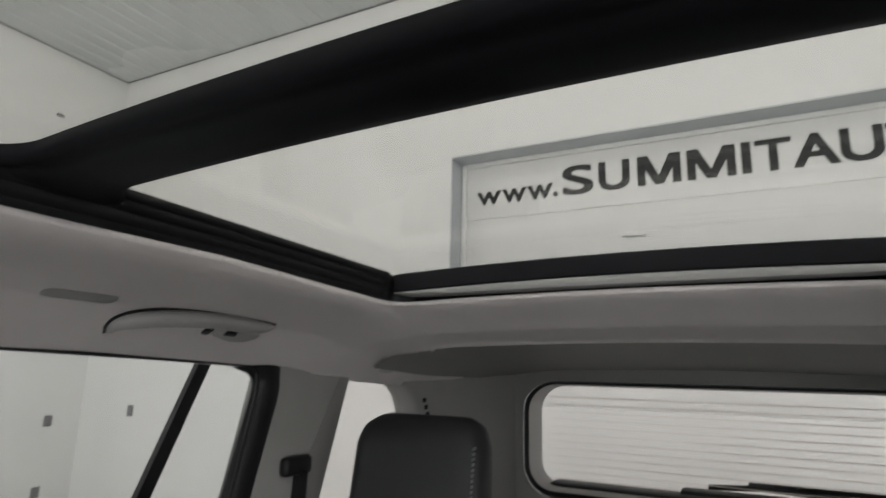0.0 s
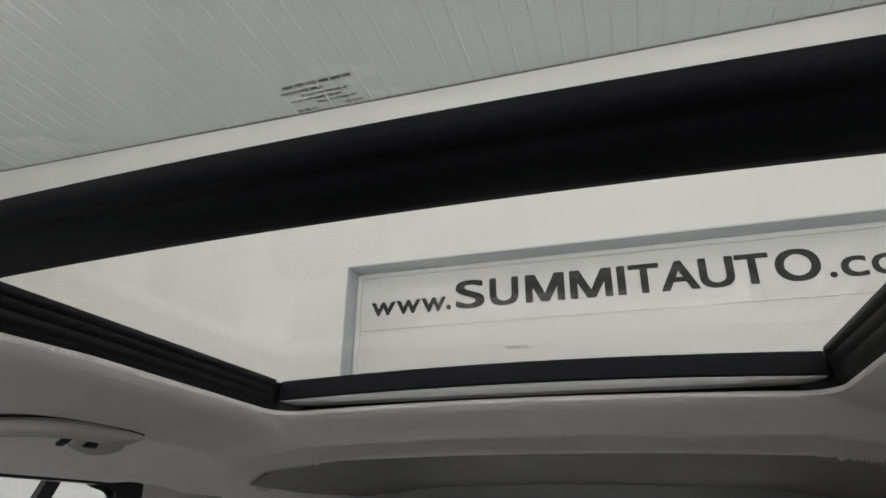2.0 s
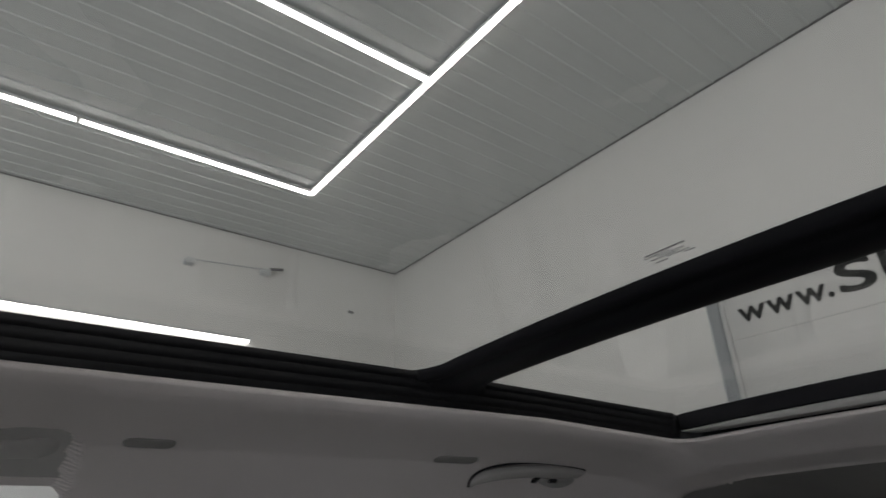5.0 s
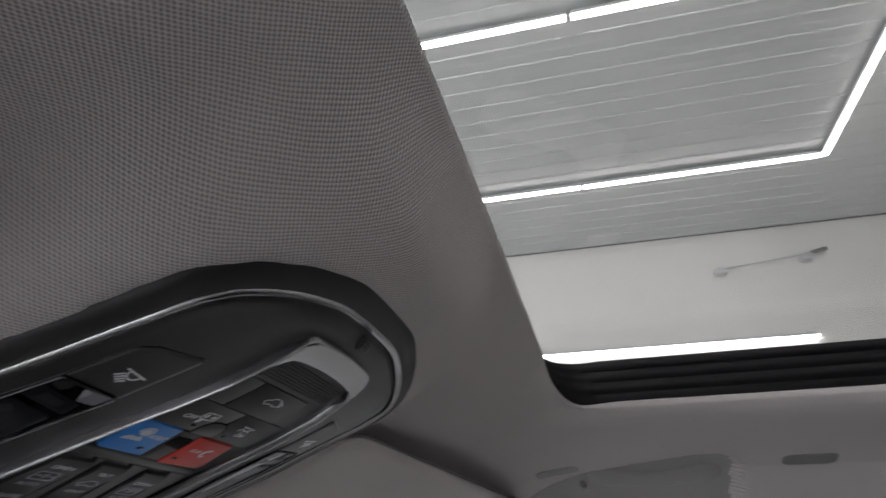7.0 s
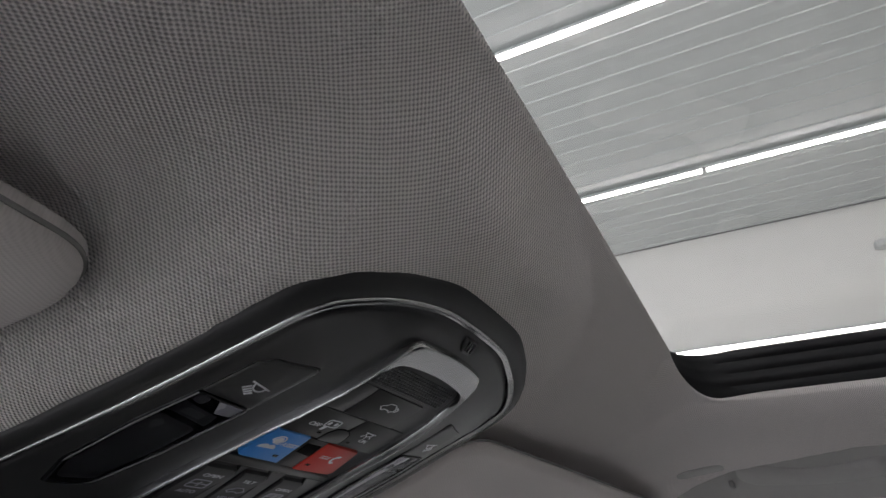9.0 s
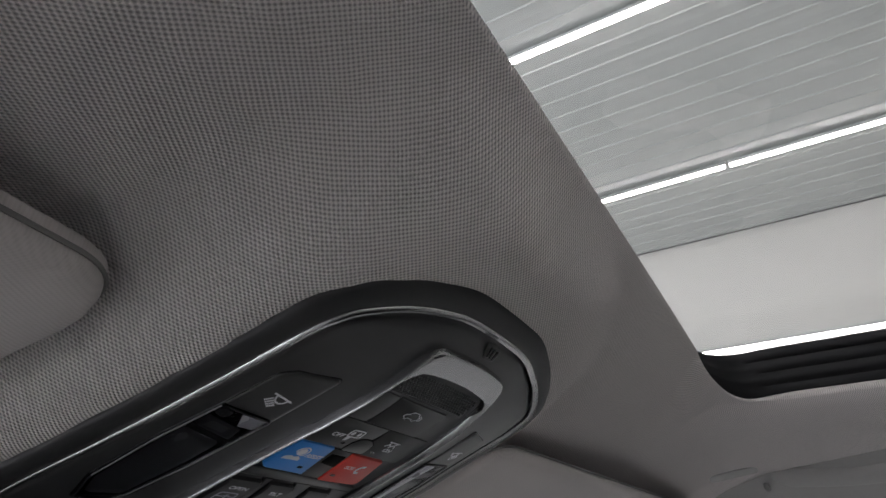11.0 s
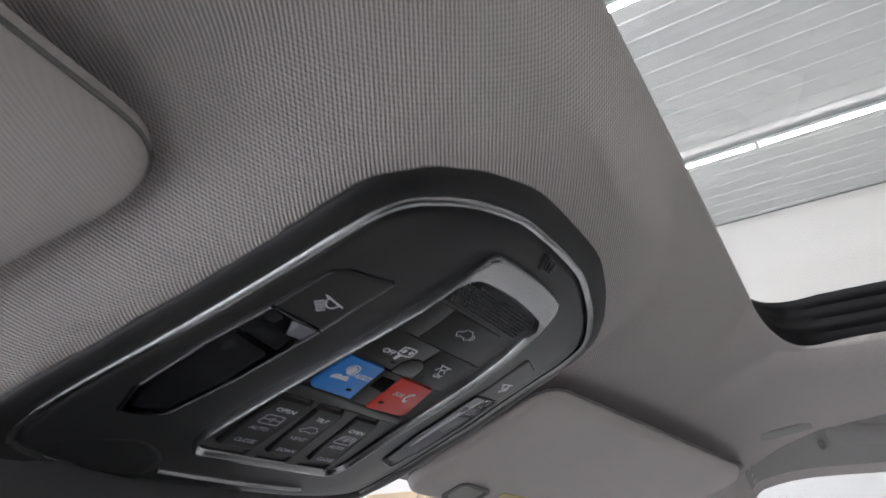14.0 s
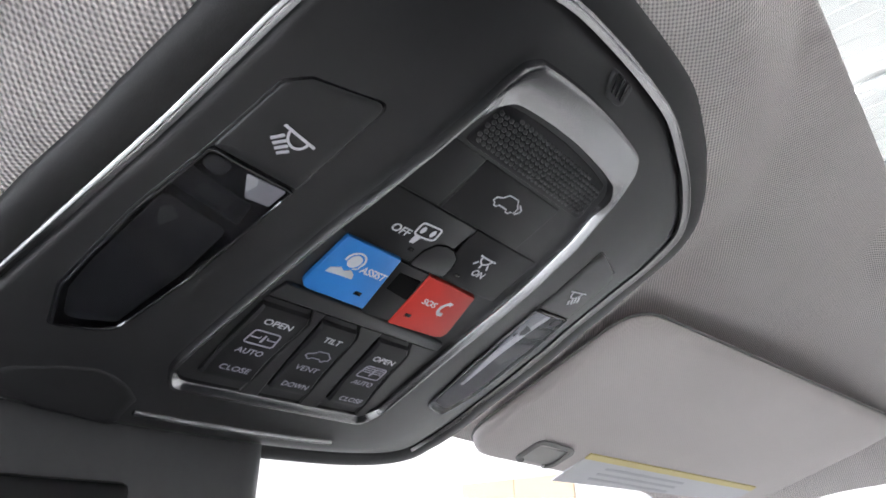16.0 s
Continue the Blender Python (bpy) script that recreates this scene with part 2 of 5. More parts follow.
def inset_loop(outline, d):
    """The outline moved inwards by d."""
    pts = [Vector(p) for p in outline]
    area = sum(a.x * b.y - b.x * a.y for a, b in zip(pts, pts[1:] + pts[:1]))
    s = 1 if area > 0 else -1
    out = []
    n = len(pts)
    for i in range(n):
        a, p, b = pts[i - 1], pts[i], pts[(i + 1) % n]
        e1, e2 = (p - a), (b - p)
        e1 = e1.normalized() if e1.length > 1e-9 else e2.normalized()
        e2 = e2.normalized() if e2.length > 1e-9 else e1
        t = (e1 + e2)
        t = t.normalized() if t.length > 1e-6 else e1
        nrm = Vector((-t.y, t.x)) * s
        k = max(0.5, nrm.dot(Vector((-e1.y, e1.x)) * s))
        out.append(p + nrm * d / k)
    return out


def sweep(path, profile, closed=False, up=Vector((0, 0, 1)), bm=None, caps=True):
    """A profile (pairs across and up) drawn along a path."""
    path = [Vector(p) for p in path]
    rings = []
    n = len(path)
    for i, p in enumerate(path):
        a = path[i - 1] if (i or closed) else p
        b = path[(i + 1) % n] if (i < n - 1 or closed) else p
        t = (b - a).normalized()
        side = t.cross(up).normalized()
        top = side.cross(t).normalized()
        rings.append([p + side * u + top * v for u, v in profile])
    if closed:
        rings.append(rings[0])
    bm = bm or bmesh.new()
    vs = []
    for k, r in enumerate(rings):
        vs.append(vs[0] if closed and k == len(rings) - 1 else [bm.verts.new(p) for p in r])
    m = len(profile)
    for a, b in zip(vs, vs[1:]):
        for i in range(m):
            j = (i + 1) % m
            bm.faces.new((a[i], a[j], b[j], b[i]))
    if caps and not closed:
        bm.faces.new(vs[0])
        bm.faces.new(vs[-1])
    return bm


def disc(r, n=8, sy=1.0):
    return [(r * math.cos(math.tau * i / n), r * sy * math.sin(math.tau * i / n)) for i in range(n)]


def curve(xs, ys, x):
    """A smooth line through the given pairs."""
    return float(np.interp(x, xs, ys))


def ease(a, b, x):
    w = min(1, max(0, (x - a) / (b - a)))
    return w * w * (3 - 2 * w)


# ---- the hall ----
ROOM = pose(0, 0, 0, 0, 0, 1.22)
CEIL, U0, U1, V0, V1 = 5.236, -4.9, 7.0, -4.872, 7.2
G0, G1, GTOP = -4.2, 3.6, 3.7
D0, D1, DTOP, DEEP = -2.85, 2.132, 3.444, 0.225


def hall():
    structure("floor", box(U0 - 0.2, U1 + 0.2, V0 - 0.5, V1 + 0.2, -0.2, 0), M_FLOOR, "grey coated concrete floor of the hall", "floor", ROOM)
    structure("wall_east", box(U1, U1 + 0.2, V0, V1, 0, CEIL), M_WALL, "plain white painted side wall", "wall", ROOM)
    # the opening is assumed and unseen; it frames the added side light
    bm = box(U0 - 0.2, U0, V0, 0.7, 0, CEIL)
    box(U0 - 0.2, U0, 3.9, V1, 0, CEIL, bm=bm)
    box(U0 - 0.2, U0, 0.7, 3.9, 2.9, CEIL, bm=bm)
    structure("wall_west", bm, M_WALL, "white painted side wall with an assumed, unseen opening", "wall", ROOM)
    bm = box(U0 - 0.2, G0, V1, V1 + 0.2, 0, CEIL)
    box(G1, U1 + 0.2, V1, V1 + 0.2, 0, CEIL, bm=bm)
    box(G0, G1, V1, V1 + 0.2, GTOP, CEIL, bm=bm)
    structure("wall_north", bm, M_WALL, "white painted front wall with an open gateway", "wall", ROOM)
    bm = box(U0 + 0.01, U1 - 0.01, V0 + 0.001, V0 + 0.02, CEIL - 0.012, CEIL - 0.001)
    box(U1 - 0.02, U1 - 0.001, V0 + 0.02, V1 - 0.01, CEIL - 0.012, CEIL - 0.001, bm=bm)
    structure("trim_ceiling", bm, M_SOOT, "dark shadow joint between wall and ceiling", "trim", ROOM)
    bm = box(U0 - 0.2, D0, V0 - DEEP - 0.1, V0, 0, CEIL)
    box(D1, U1 + 0.2, V0 - DEEP - 0.1, V0, 0, CEIL, bm=bm)
    box(D0, D1, V0 - DEEP - 0.1, V0, DTOP, CEIL, bm=bm)
    structure("wall_south", bm, M_WALL, "white painted wall with a deep door opening", "wall", ROOM)
    # steel facing of the opening
    bm = box(D1 - 0.012, D1 - 0.001, V0 - DEEP, V0 + 0.004, 0, DTOP - 0.001)
    box(D0 + 0.001, D0 + 0.012, V0 - DEEP, V0 + 0.004, 0, DTOP - 0.001, bm=bm)
    box(D0 + 0.012, D1 - 0.012, V0 - DEEP, V0 + 0.004, DTOP - 0.012, DTOP - 0.001, bm=bm)
    structure("trim_opening", bm, M_JAMB, "blue-grey steel lining of the door opening", "trim", ROOM)
    # ribbed steel ceiling: raised ribs that run from front to back
    bm = bmesh.new()
    prof = []
    u = U0
    pitch = 0.2147
    while u < U1:
        for du, dz in ((0, 0), (0.008, -0.010), (0.024, -0.010), (0.032, 0), (0.070, -0.0005), (0.120, -0.0035), (0.170, -0.0005)):
            if u + du < U1:
                prof.append((u + du, dz))
        u += pitch
    prof.append((U1, 0))
    a = [bm.verts.new((x, V0, CEIL + z)) for x, z in prof]
    b = [bm.verts.new((x, V1, CEIL + z)) for x, z in prof]
    at = [bm.verts.new((x, V0, CEIL + 0.1)) for x in (U0, U1)]
    bt = [bm.verts.new((x, V1, CEIL + 0.1)) for x in (U0, U1)]
    for i in range(len(prof) - 1):
        bm.faces.new((a[i], a[i + 1], b[i + 1], b[i]))
    bm.faces.new((at[0], bt[0], bt[1], at[1]))
    bm.faces.new((a[0], b[0], bt[0], at[0]))
    bm.faces.new((a[-1], at[1], bt[1], b[-1]))
    structure("ceiling", bm, M_CEIL, "white ribbed steel ceiling", "ceiling", ROOM)


def letter_m(u0, u1, z0, z1, v, door):
    """The capital M: two stems and a vertex that reaches the line."""
    w, h, st = u0 - u1, z1 - z0, 0.062
    c, half = w / 2, 0.034
    bm = bmesh.new()
    for k, poly in enumerate((((0, 0), (st, 0), (st, h), (0, h)), ((w - st, 0), (w, 0), (w, h), (w - st, h)), ((0, h), (c - half, 0), (c + half, 0), (st + 0.022, h)), ((w, h), (w - st - 0.022, h), (c - half, 0), (c + half, 0)))):
        prism([Vector(p) for p in poly], 0, 0.002 + 0.0004 * k, lambda x, y, d: (u0 - x, v + d, z0 + y), 0, bm)
    return part("letter", bm, M_LETTER, door, smooth=False)


def letter(char, u0, u1, z0, z1, v, door):
    """One black letter on the door, filling the box from u0 to u1 and z0 to z1, with heavy strokes."""
    cu = bpy.data.curves.new("letter", "FONT")
    cu.body, cu.size, cu.extrude = char, 0.335, 0.002
    tmp = bpy.data.objects.new("letter", cu)
    scene.collection.objects.link(tmp)
    me = bpy.data.meshes.new_from_object(tmp.evaluated_get(bpy.context.evaluated_depsgraph_get()))
    bpy.data.objects.remove(tmp)
    big = char.isupper()
    bx, bz = (0.0105, 0.005) if big else (0.0045, 0.0025)
    if char == ".":
        bx = bz = 0
    xs, ys = [p.co.x for p in me.vertices], [p.co.y for p in me.vertices]
    kx = (abs(u0 - u1) - 2 * bx) / (max(xs) - min(xs))
    kz = (z1 - z0 - 2 * bz) / (max(ys) - min(ys))
    # heavier strokes: the letter laid over itself, a little apart
    bm = bmesh.new()
    for n, (dx, dz) in enumerate(((-1, -1), (1, -1), (-1, 1), (1, 1), (0, 0), (-1, 0), (1, 0))):
        first = len(bm.verts)
        bm.from_mesh(me)
        bm.verts.ensure_lookup_table()
        for p in bm.verts[first:]:
            x, y, zz = p.co
            p.co = (u0 - bx - (x - min(xs)) * kx - dx * bx, v + zz + 0.0004 * n, z0 + bz + (y - min(ys)) * kz + dz * bz)
    ob = part("letter", bm, M_LETTER, door, smooth=False)
    return ob


def garage_door():
    door = thing("garage_door", "white sectional garage door with black lettering", "garage door", m=ROOM)
    v = V0 - DEEP
    z = 0.0
    for h in (0.235, 0.533, 0.533, 0.533, 0.533, 0.533, 0.533):
        part("panel", box(D0 + 0.016, D1 - 0.016, v - 0.05, v, z + 0.0012, min(z + h, DTOP) - 0.0012, 0.003, 2), M_DOOR, door)
        z += h
    for sx in (D0 + 0.016, D1 - 0.056):
        part("side_stop", box(sx, sx + 0.04, v + 0.001, v + 0.03, 0, DTOP - 0.02, 0.004), M_WALL, door, "white door stop")
    part("top_stop", box(D0 + 0.06, D1 - 0.06, v + 0.001, v + 0.028, DTOP - 0.055, DTOP - 0.014, 0.004), M_WALL, door, "white door stop")
    cap = (3.036, 3.281)
    for ch, u0, u1, (z0, z1) in (("w", 1.975, 1.744, (3.028, 3.152)), ("w", 1.732, 1.509, (3.028, 3.154)), ("w", 1.496, 1.272, (3.028, 3.156)), (".", 1.266, 1.222, (3.034, 3.078)),
                                 ("S", 1.182, 0.923, (3.030, 3.287)), ("U", 0.878, 0.628, (3.032, 3.281)), ("M", 0.569, 0.241, cap), ("M", 0.198, -0.142, cap), ("I", -0.181, -0.246, cap), ("T", -0.272, -0.508, cap),
                                 ("A", -0.512, -0.796, cap), ("U", -0.800, -1.052, (3.032, 3.281)), ("T", -1.064, -1.301, cap), ("O", -1.336, -1.640, (3.030, 3.288)), (".", -1.685, -1.731, (3.036, 3.080)),
                                 ("c", -1.765, -1.935, (3.030, 3.190)), ("o", -1.962, -2.150, (3.030, 3.190)), ("m", -2.182, -2.450, (3.034, 3.188))):
        (letter_m(u0, u1, z0, z1, v + 0.002, door) if ch == "M" else letter(ch, u0, u1, z0, z1, v + 0.002, door))


def lamps():
    """Square grid of tubes under the ceiling, and one row on the side wall."""
    def tube(u, v, along, z, wall=False):
        o = thing("tube_lamp", "bright white linear tube lamp under the ceiling" if not wall else "bright white linear tube lamp on the wall", "lamp", group="tube lamps of the hall")
        L = 2.40
        o.matrix_basis = ROOM @ (pose(u, v, z) if along == "v" else pose(u, v, z, 0, 0, 90))
        part("housing", box(-0.036, 0.036, -L / 2, L / 2, 0.004, 0.034, 0.003), M_TRACK, o)
        bm = sweep([(0, -L / 2 + 0.006, 0), (0, L / 2 - 0.006, 0)], [(0.031 * math.cos(a), -0.004 + 0.016 * math.sin(a)) for a in np.linspace(0, math.tau, 9)[:-1]])
        part("diffuser", bm, M_TUBE, o, "glowing white diffuser")
    z = CEIL - 0.066
    for u in (5.402, 3.019, 0.636, -1.747, -4.13):
        for k in range(4):
            tube(u, -2.645 + 1.215 + 2.43 * k, "v", z)
    for k in range(4):
        tube(5.402 - 1.1915 - 2.383 * k, -2.645, "u", z)
        tube(5.402 - 1.1915 - 2.383 * k, 7.0, "u", z)
    for k in range(4):
        tube(U1 - 0.04, -2.61 + 1.17 + 2.36 * k, "v", 3.775, True)
        # unseen row on the other side wall, added for more light in the cabin
        tube(U0 + 0.04, -2.61 + 1.17 + 2.36 * k, "v", 3.82, True)
    # unseen row on the front wall, added for the same light
    for k in range(5):
        tube(U1 - 1.6 - 2.43 * k, V1 - 0.04, "u", 3.82, True)


def side_door():
    d = thing("side_door", "closed tan wooden double door in the side wall", "door", m=ROOM)
    M_TAN = grain(mat("tan_wood", (0.55, 0.43, 0.28), 0.5), 30, (0.50, 0.38, 0.24), (0.60, 0.47, 0.31), 0.1, 90, 0.002)
    for k in range(2):
        part("leaf", box(U1 - 0.05, U1 - 0.002, 3.98 + 0.90 * k, 4.87 + 0.90 * k, 0.01, 2.44, 0.004), M_TAN, d)
        part("handle", box(U1 - 0.09, U1 - 0.05, 4.82 + 0.08 * k, 4.84 + 0.08 * k, 0.95, 1.15, 0.006), M_JAMB, d, "steel pull handle")


side_door()


def wall_bits():
    """Thin rod on two brackets high on the side wall, and small dark wall plates."""
    rod = thing("wall_rod", "thin grey rod on two small wall brackets", "rod", m=ROOM)
    part("rod", sweep([(U1 - 0.10, -1.78, 4.68), (U1 - 0.10, -2.72, 4.76)], disc(0.008, 8), up=Vector((1, 0, 0))), M_JAMB, rod)
    for v, z in ((-1.77, 4.67), (-2.75, 4.75)):
        part("bracket", box(U1 - 0.13, U1 - 0.001, v - 0.06, v + 0.06, z - 0.05, z + 0.03, 0.015), M_TRACK, rod, "pale wall bracket")
    part("arm", sweep([(U1 - 0.08, -2.80, 4.79), (U1 - 0.10, -2.98, 4.82)], disc(0.022, 8), up=Vector((1, 0, 0))), M_SOOT, rod, "dark clamp arm")
    for v, z in ((-4.10, 4.46), (-4.50, 0.91), (-4.48, 0.15)):
        w = thing("wall_plate", "small dark plate on the white wall", "plate", group="wall plates", m=ROOM)
        part("plate", box(U1 - 0.012, U1 - 0.001, v - 0.045, v + 0.045, z - 0.03 if z > 4 else z - 0.06, z + 0.012 if z > 4 else z + 0.06, 0.004), M_SOOT, w)

    w = thing("wall_plate", "small dark plate on the white wall", "plate", group="wall plates", m=ROOM)
    part("plate", box(6.06, 6.15, V0 + 0.001, V0 + 0.012, 0.99, 1.11, 0.004), M_SOOT, w)


wall_bits()
hall()
garage_door()
lamps()


# ---- the car's cabin: x to its passenger side, y forward ----
M_CHROME = grain(mat("satin_chrome", (0.6, 0.6, 0.61), 0.16, 1.0), 90, (0.33, 0.33, 0.335), (0.42, 0.42, 0.425), 0.0, None, 0.0002, (0.18, 0.28))
M_PILLAR = grain(mat("pillar_trim", (0.27, 0.265, 0.255), 0.6), 200, (0.21, 0.205, 0.197), (0.26, 0.252, 0.243), 0.25, 1500, 0.0003)
# near-black that puts the dark of gaps into colour; also the sensor window
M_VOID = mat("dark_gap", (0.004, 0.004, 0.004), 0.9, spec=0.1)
M_HANDLE = grain(mat("handle_plastic", (0.33, 0.32, 0.31), 0.5), 150, (0.30, 0.29, 0.28), (0.36, 0.35, 0.335), 0.2, 1200, 0.0003)
OX, OY0, OY1 = 0.410, -1.228, 0.004


def lip(x, y):
    """Height of the headliner's edge round the roof opening."""
    back = curve((-2.2, -1.23, -0.85, -0.1, 0.4), (1.627, 1.640, 1.655, 1.654, 1.654), y)
    return back + 0.008 * max(0, 1 - (x / OX) ** 2)


def glassz(x, y):
    """Height of the underside of the roof panes."""
    return curve((-1.25, -0.7, 0.0, 0.1), (1.694, 1.705, 1.704, 1.703), y) + 0.011 * (1 - (x / 0.41) ** 2)


def rise(y):
    """The cloth wraps up to the glass along the front edge, round the corners of the opening."""
    w = min(1.0, max(0.0, (y + 0.034) / 0.038))
    return 0.044 * (1 - math.sqrt(1 - w * w))


def wrap(x, y):
    """How far the cloth still stands up at a place outside the opening."""
    ax, cy, r = abs(x), OY1 - 0.055, 0.055
    if y <= cy:
        return 0.0
    if ax > OX - r:
        dx, dy = ax - (OX - r), y - cy
        far = math.hypot(dx, dy)
        edge, dist = cy + r * dy / max(far, 1e-6), far - r
    else:
        edge, dist = OY1, y - OY1
    return rise(min(edge, OY1)) * (1 - curve((0, 0.008, 0.02, 0.04, 0.065, 0.10), (0, 0.14, 0.36, 0.66, 0.90, 1), max(0, dist)))


def pocket(x, y):
    """Hollow of the front grab handle in the headliner's flank."""
    top = curve((-0.212, -0.206, -0.197, -0.182, -0.157, -0.02, 0.075, 0.10), (0.585, 0.560, 0.543, 0.534, 0.532, 0.570, 0.600, 0.612), y)
    return 0.024 * ease(0.0, 0.009, abs(x) - top) * ease(-0.213, -0.205, y) * ease(0.10, 0.07, y)


CON_O, CON_TILT = Vector((0, 0.0785, 1.5965)), 22.8
OUTER = [(0, -37.5), (34, -37), (48, -34.8), (64, -30), (79, -24.5), (91, -18.8), (104.5, -10), (111.5, -3.8), (118, 3), (123, 12), (126.2, 22), (129, 46.5), (133.3, 71), (136.8, 99), (141.7, 125), (144.5, 147), (151, 185), (155, 210), (156, 236), (150, 254), (128, 265), (95, 271), (50, 273), (0, 274)]
RING = [(0, -22), (30, -21), (41, -19.5), (52, -16.6), (66, -12.2), (79, -7.2), (93.6, 1), (101.3, 6.8), (106.7, 13.4), (110, 21.5), (112.9, 36), (116, 62), (119.7, 90), (124.5, 117), (129, 147), (134, 179), (137, 205), (137.5, 232), (131, 246), (108, 255), (60, 260), (0, 261)]
MM = 0.00097
SHIFT = 0.0015


def crown(a):
    """The console bows: its face hangs lowest at its keys and bends up to both ends (metres)."""
    return curve((-0.040, -0.021, -0.012, 0.0, 0.0097, 0.020, 0.044, 0.071, 0.101, 0.134, 0.170, 0.200, 0.223, 0.258), (0.0085, 0.0064, 0.0052, 0.0042, 0.0026, 0.0009, -0.0009, -0.0002, 0.002, 0.0043, 0.0065, 0.0078, 0.0086, 0.011), a)


def dome(x, a):
    """The face is nearly flat across its keys and lamps and turns up at its flanks."""
    k = curve((-0.040, -0.012, 0.0, 0.0125, 0.035, 0.060, 0.087, 0.113, 0.143, 0.174, 0.223, 0.258), (0.004, 0.005, 0.007, 0.0085, 0.0105, 0.012, 0.0103, 0.008, 0.0072, 0.0069, 0.009, 0.011), a)
    return crown(a) + k * (abs(x - SHIFT) / 0.128) ** 4


def ringz(a):
    """Height of the chrome line."""
    return curve((-0.022, -0.012, -0.007, 0.001, 0.0125, 0.035, 0.060, 0.087, 0.113, 0.143, 0.174, 0.200, 0.225, 0.252), (0.0095, 0.0085, 0.0072, 0.0055, 0.0038, 0.0040, 0.0056, 0.0072, 0.0084, 0.0108, 0.0138, 0.0160, 0.0180, 0.0165), a)


def rimz(a):
    """Height of the surround's outer edge, which curls up to the roof at the rear."""
    return curve((-0.037, -0.029, -0.0175, -0.010, -0.004, 0.003, 0.012, 0.021, 0.045, 0.068, 0.094, 0.119, 0.140, 0.1775, 0.205, 0.235, 0.266), (0.0150, 0.0142, 0.0122, 0.0102, 0.0093, 0.0074, 0.0067, 0.0060, 0.0066, 0.0070, 0.0082, 0.0093, 0.0112, 0.0145, 0.0165, 0.0190, 0.0165), a)


def mirror_out(half):
    """Closed outline from one half (mm), rear to front."""
    right = [Vector((x * MM, a * MM)) for x, a in half]
    left = [Vector((-x * MM, a * MM)) for x, a in reversed(half[1:-1])]
    return right + left


def smooth_outline(half, n=180):
    pts = mirror_out(half)
    for _ in range(2):
        out = []
        for a, b in zip(pts, pts[1:] + pts[:1]):
            out += [a.lerp(b, 0.25), a.lerp(b, 0.75)]
        pts = out
    return [Vector((p.x + SHIFT, p.y)) for p in resample(pts, n)]


RIM = np.array([tuple(p) for p in smooth_outline(OUTER)])
RIM_N = np.roll(RIM, -1, 0) - RIM


def off_rim(x, a):
    """Distance outside the console's outline; negative inside."""
    d = float(np.min(np.hypot(RIM[:, 0] - x, RIM[:, 1] - a)))
    side = RIM_N[:, 0] * (a - RIM[:, 1]) - RIM_N[:, 1] * (x - RIM[:, 0])
    return -d if np.all(side > 0) or np.all(side < 0) else d


def headz(x, y):
    """Height of the headliner."""
    ax = abs(x)
    s = curve((0, 0.004, 0.010, 0.022, 0.042, 0.075, 0.11, 0.16, 0.215, 0.258), (0, 0.0045, 0.0095, 0.015, 0.020, 0.026, 0.033, 0.048, 0.084, 0.112), max(0, ax - OX))
    f = curve((0, 0.02, 0.045, 0.08, 0.15, 0.25, 0.34), (0, 0.009, 0.018, 0.027, 0.041, 0.072, 0.108), max(0, y))
    r = curve((0, 0.006, 0.016, 0.035, 0.065, 0.095, 0.115, 0.205, 0.214, 0.220, 0.40, 0.83), (0, 0.0045, 0.010, 0.017, 0.028, 0.041, 0.043, 0.054, 0.062, 0.036, 0.050, 0.088), max(0, OY0 - y))
    if y < OY0 - 0.115:
        flat = curve((0.115, 0.40, 0.83), (0.043, 0.068, 0.088), OY0 - y)
        r += (flat - r) * ease(0.50, 0.63, ax)
    d = s if OY0 < y < 0 else (s ** 1.6 + f ** 1.6 + r ** 1.6) ** (1 / 1.6)
    z = lip(x, min(0, max(OY0, y))) + wrap(x, y) - d
    if ax > 0.5 and -0.22 < y < 0.1:
        z += pocket(x, y)
    if x > 0.12 and y > 0.03:
        z -= 0.009 * ease(0.13, 0.22, x) * ease(0.03, 0.11, y)
    # the cloth swells down to meet the rim of the overhead console
    if y > -0.08 and ax < 0.32:
        t = math.tan(radians(CON_TILT))
        along = (y - CON_O.y) / math.cos(radians(CON_TILT))
        far = off_rim(x, along)
        rim = CON_O.z - t * (y - CON_O.y) + rimz(along) + 0.0024
        w = 1 - ease(-0.004, 0.065, far)
        if y > 0.0:
            w *= ease(-0.002, 0.03, y)
        else:
            w = 0
        z = z - 0.5 * (z - rim + math.sqrt((z - rim) ** 2 + 1.6e-5)) * w
        if far < -0.010:
            z += 0.03 * ease(0.010, 0.022, -far)
    return z


def oval(x0, x1, y0, y1, r, ns=24, nc=8):
    """Outline of a rounded rectangle whose points match those of any other made with the same counts."""
    r = r if isinstance(r, (list, tuple)) else (r,) * 4
    out = []
    cs = ((x1, y0, -90, r[0]), (x1, y1, 0, r[1]), (x0, y1, 90, r[2]), (x0, y0, 180, r[3]))
    corners = []
    for cx, cy, a0, rr in cs:
        mx, my = cx - math.copysign(rr, cx - (x0 + x1) / 2), cy - math.copysign(rr, cy - (y0 + y1) / 2)
        corners.append([Vector((mx + rr * math.cos(radians(a0 + 90 * i / nc)), my + rr * math.sin(radians(a0 + 90 * i / nc)))) for i in range(nc + 1)])
    for i in range(4):
        out += corners[i]
        a, b = corners[i][-1], corners[(i + 1) % 4][0]
        out += [a.lerp(b, k / ns) for k in range(1, ns)]
    return out


car = thing("car", "sport utility car with grey cloth cabin and large glass roof", "car")


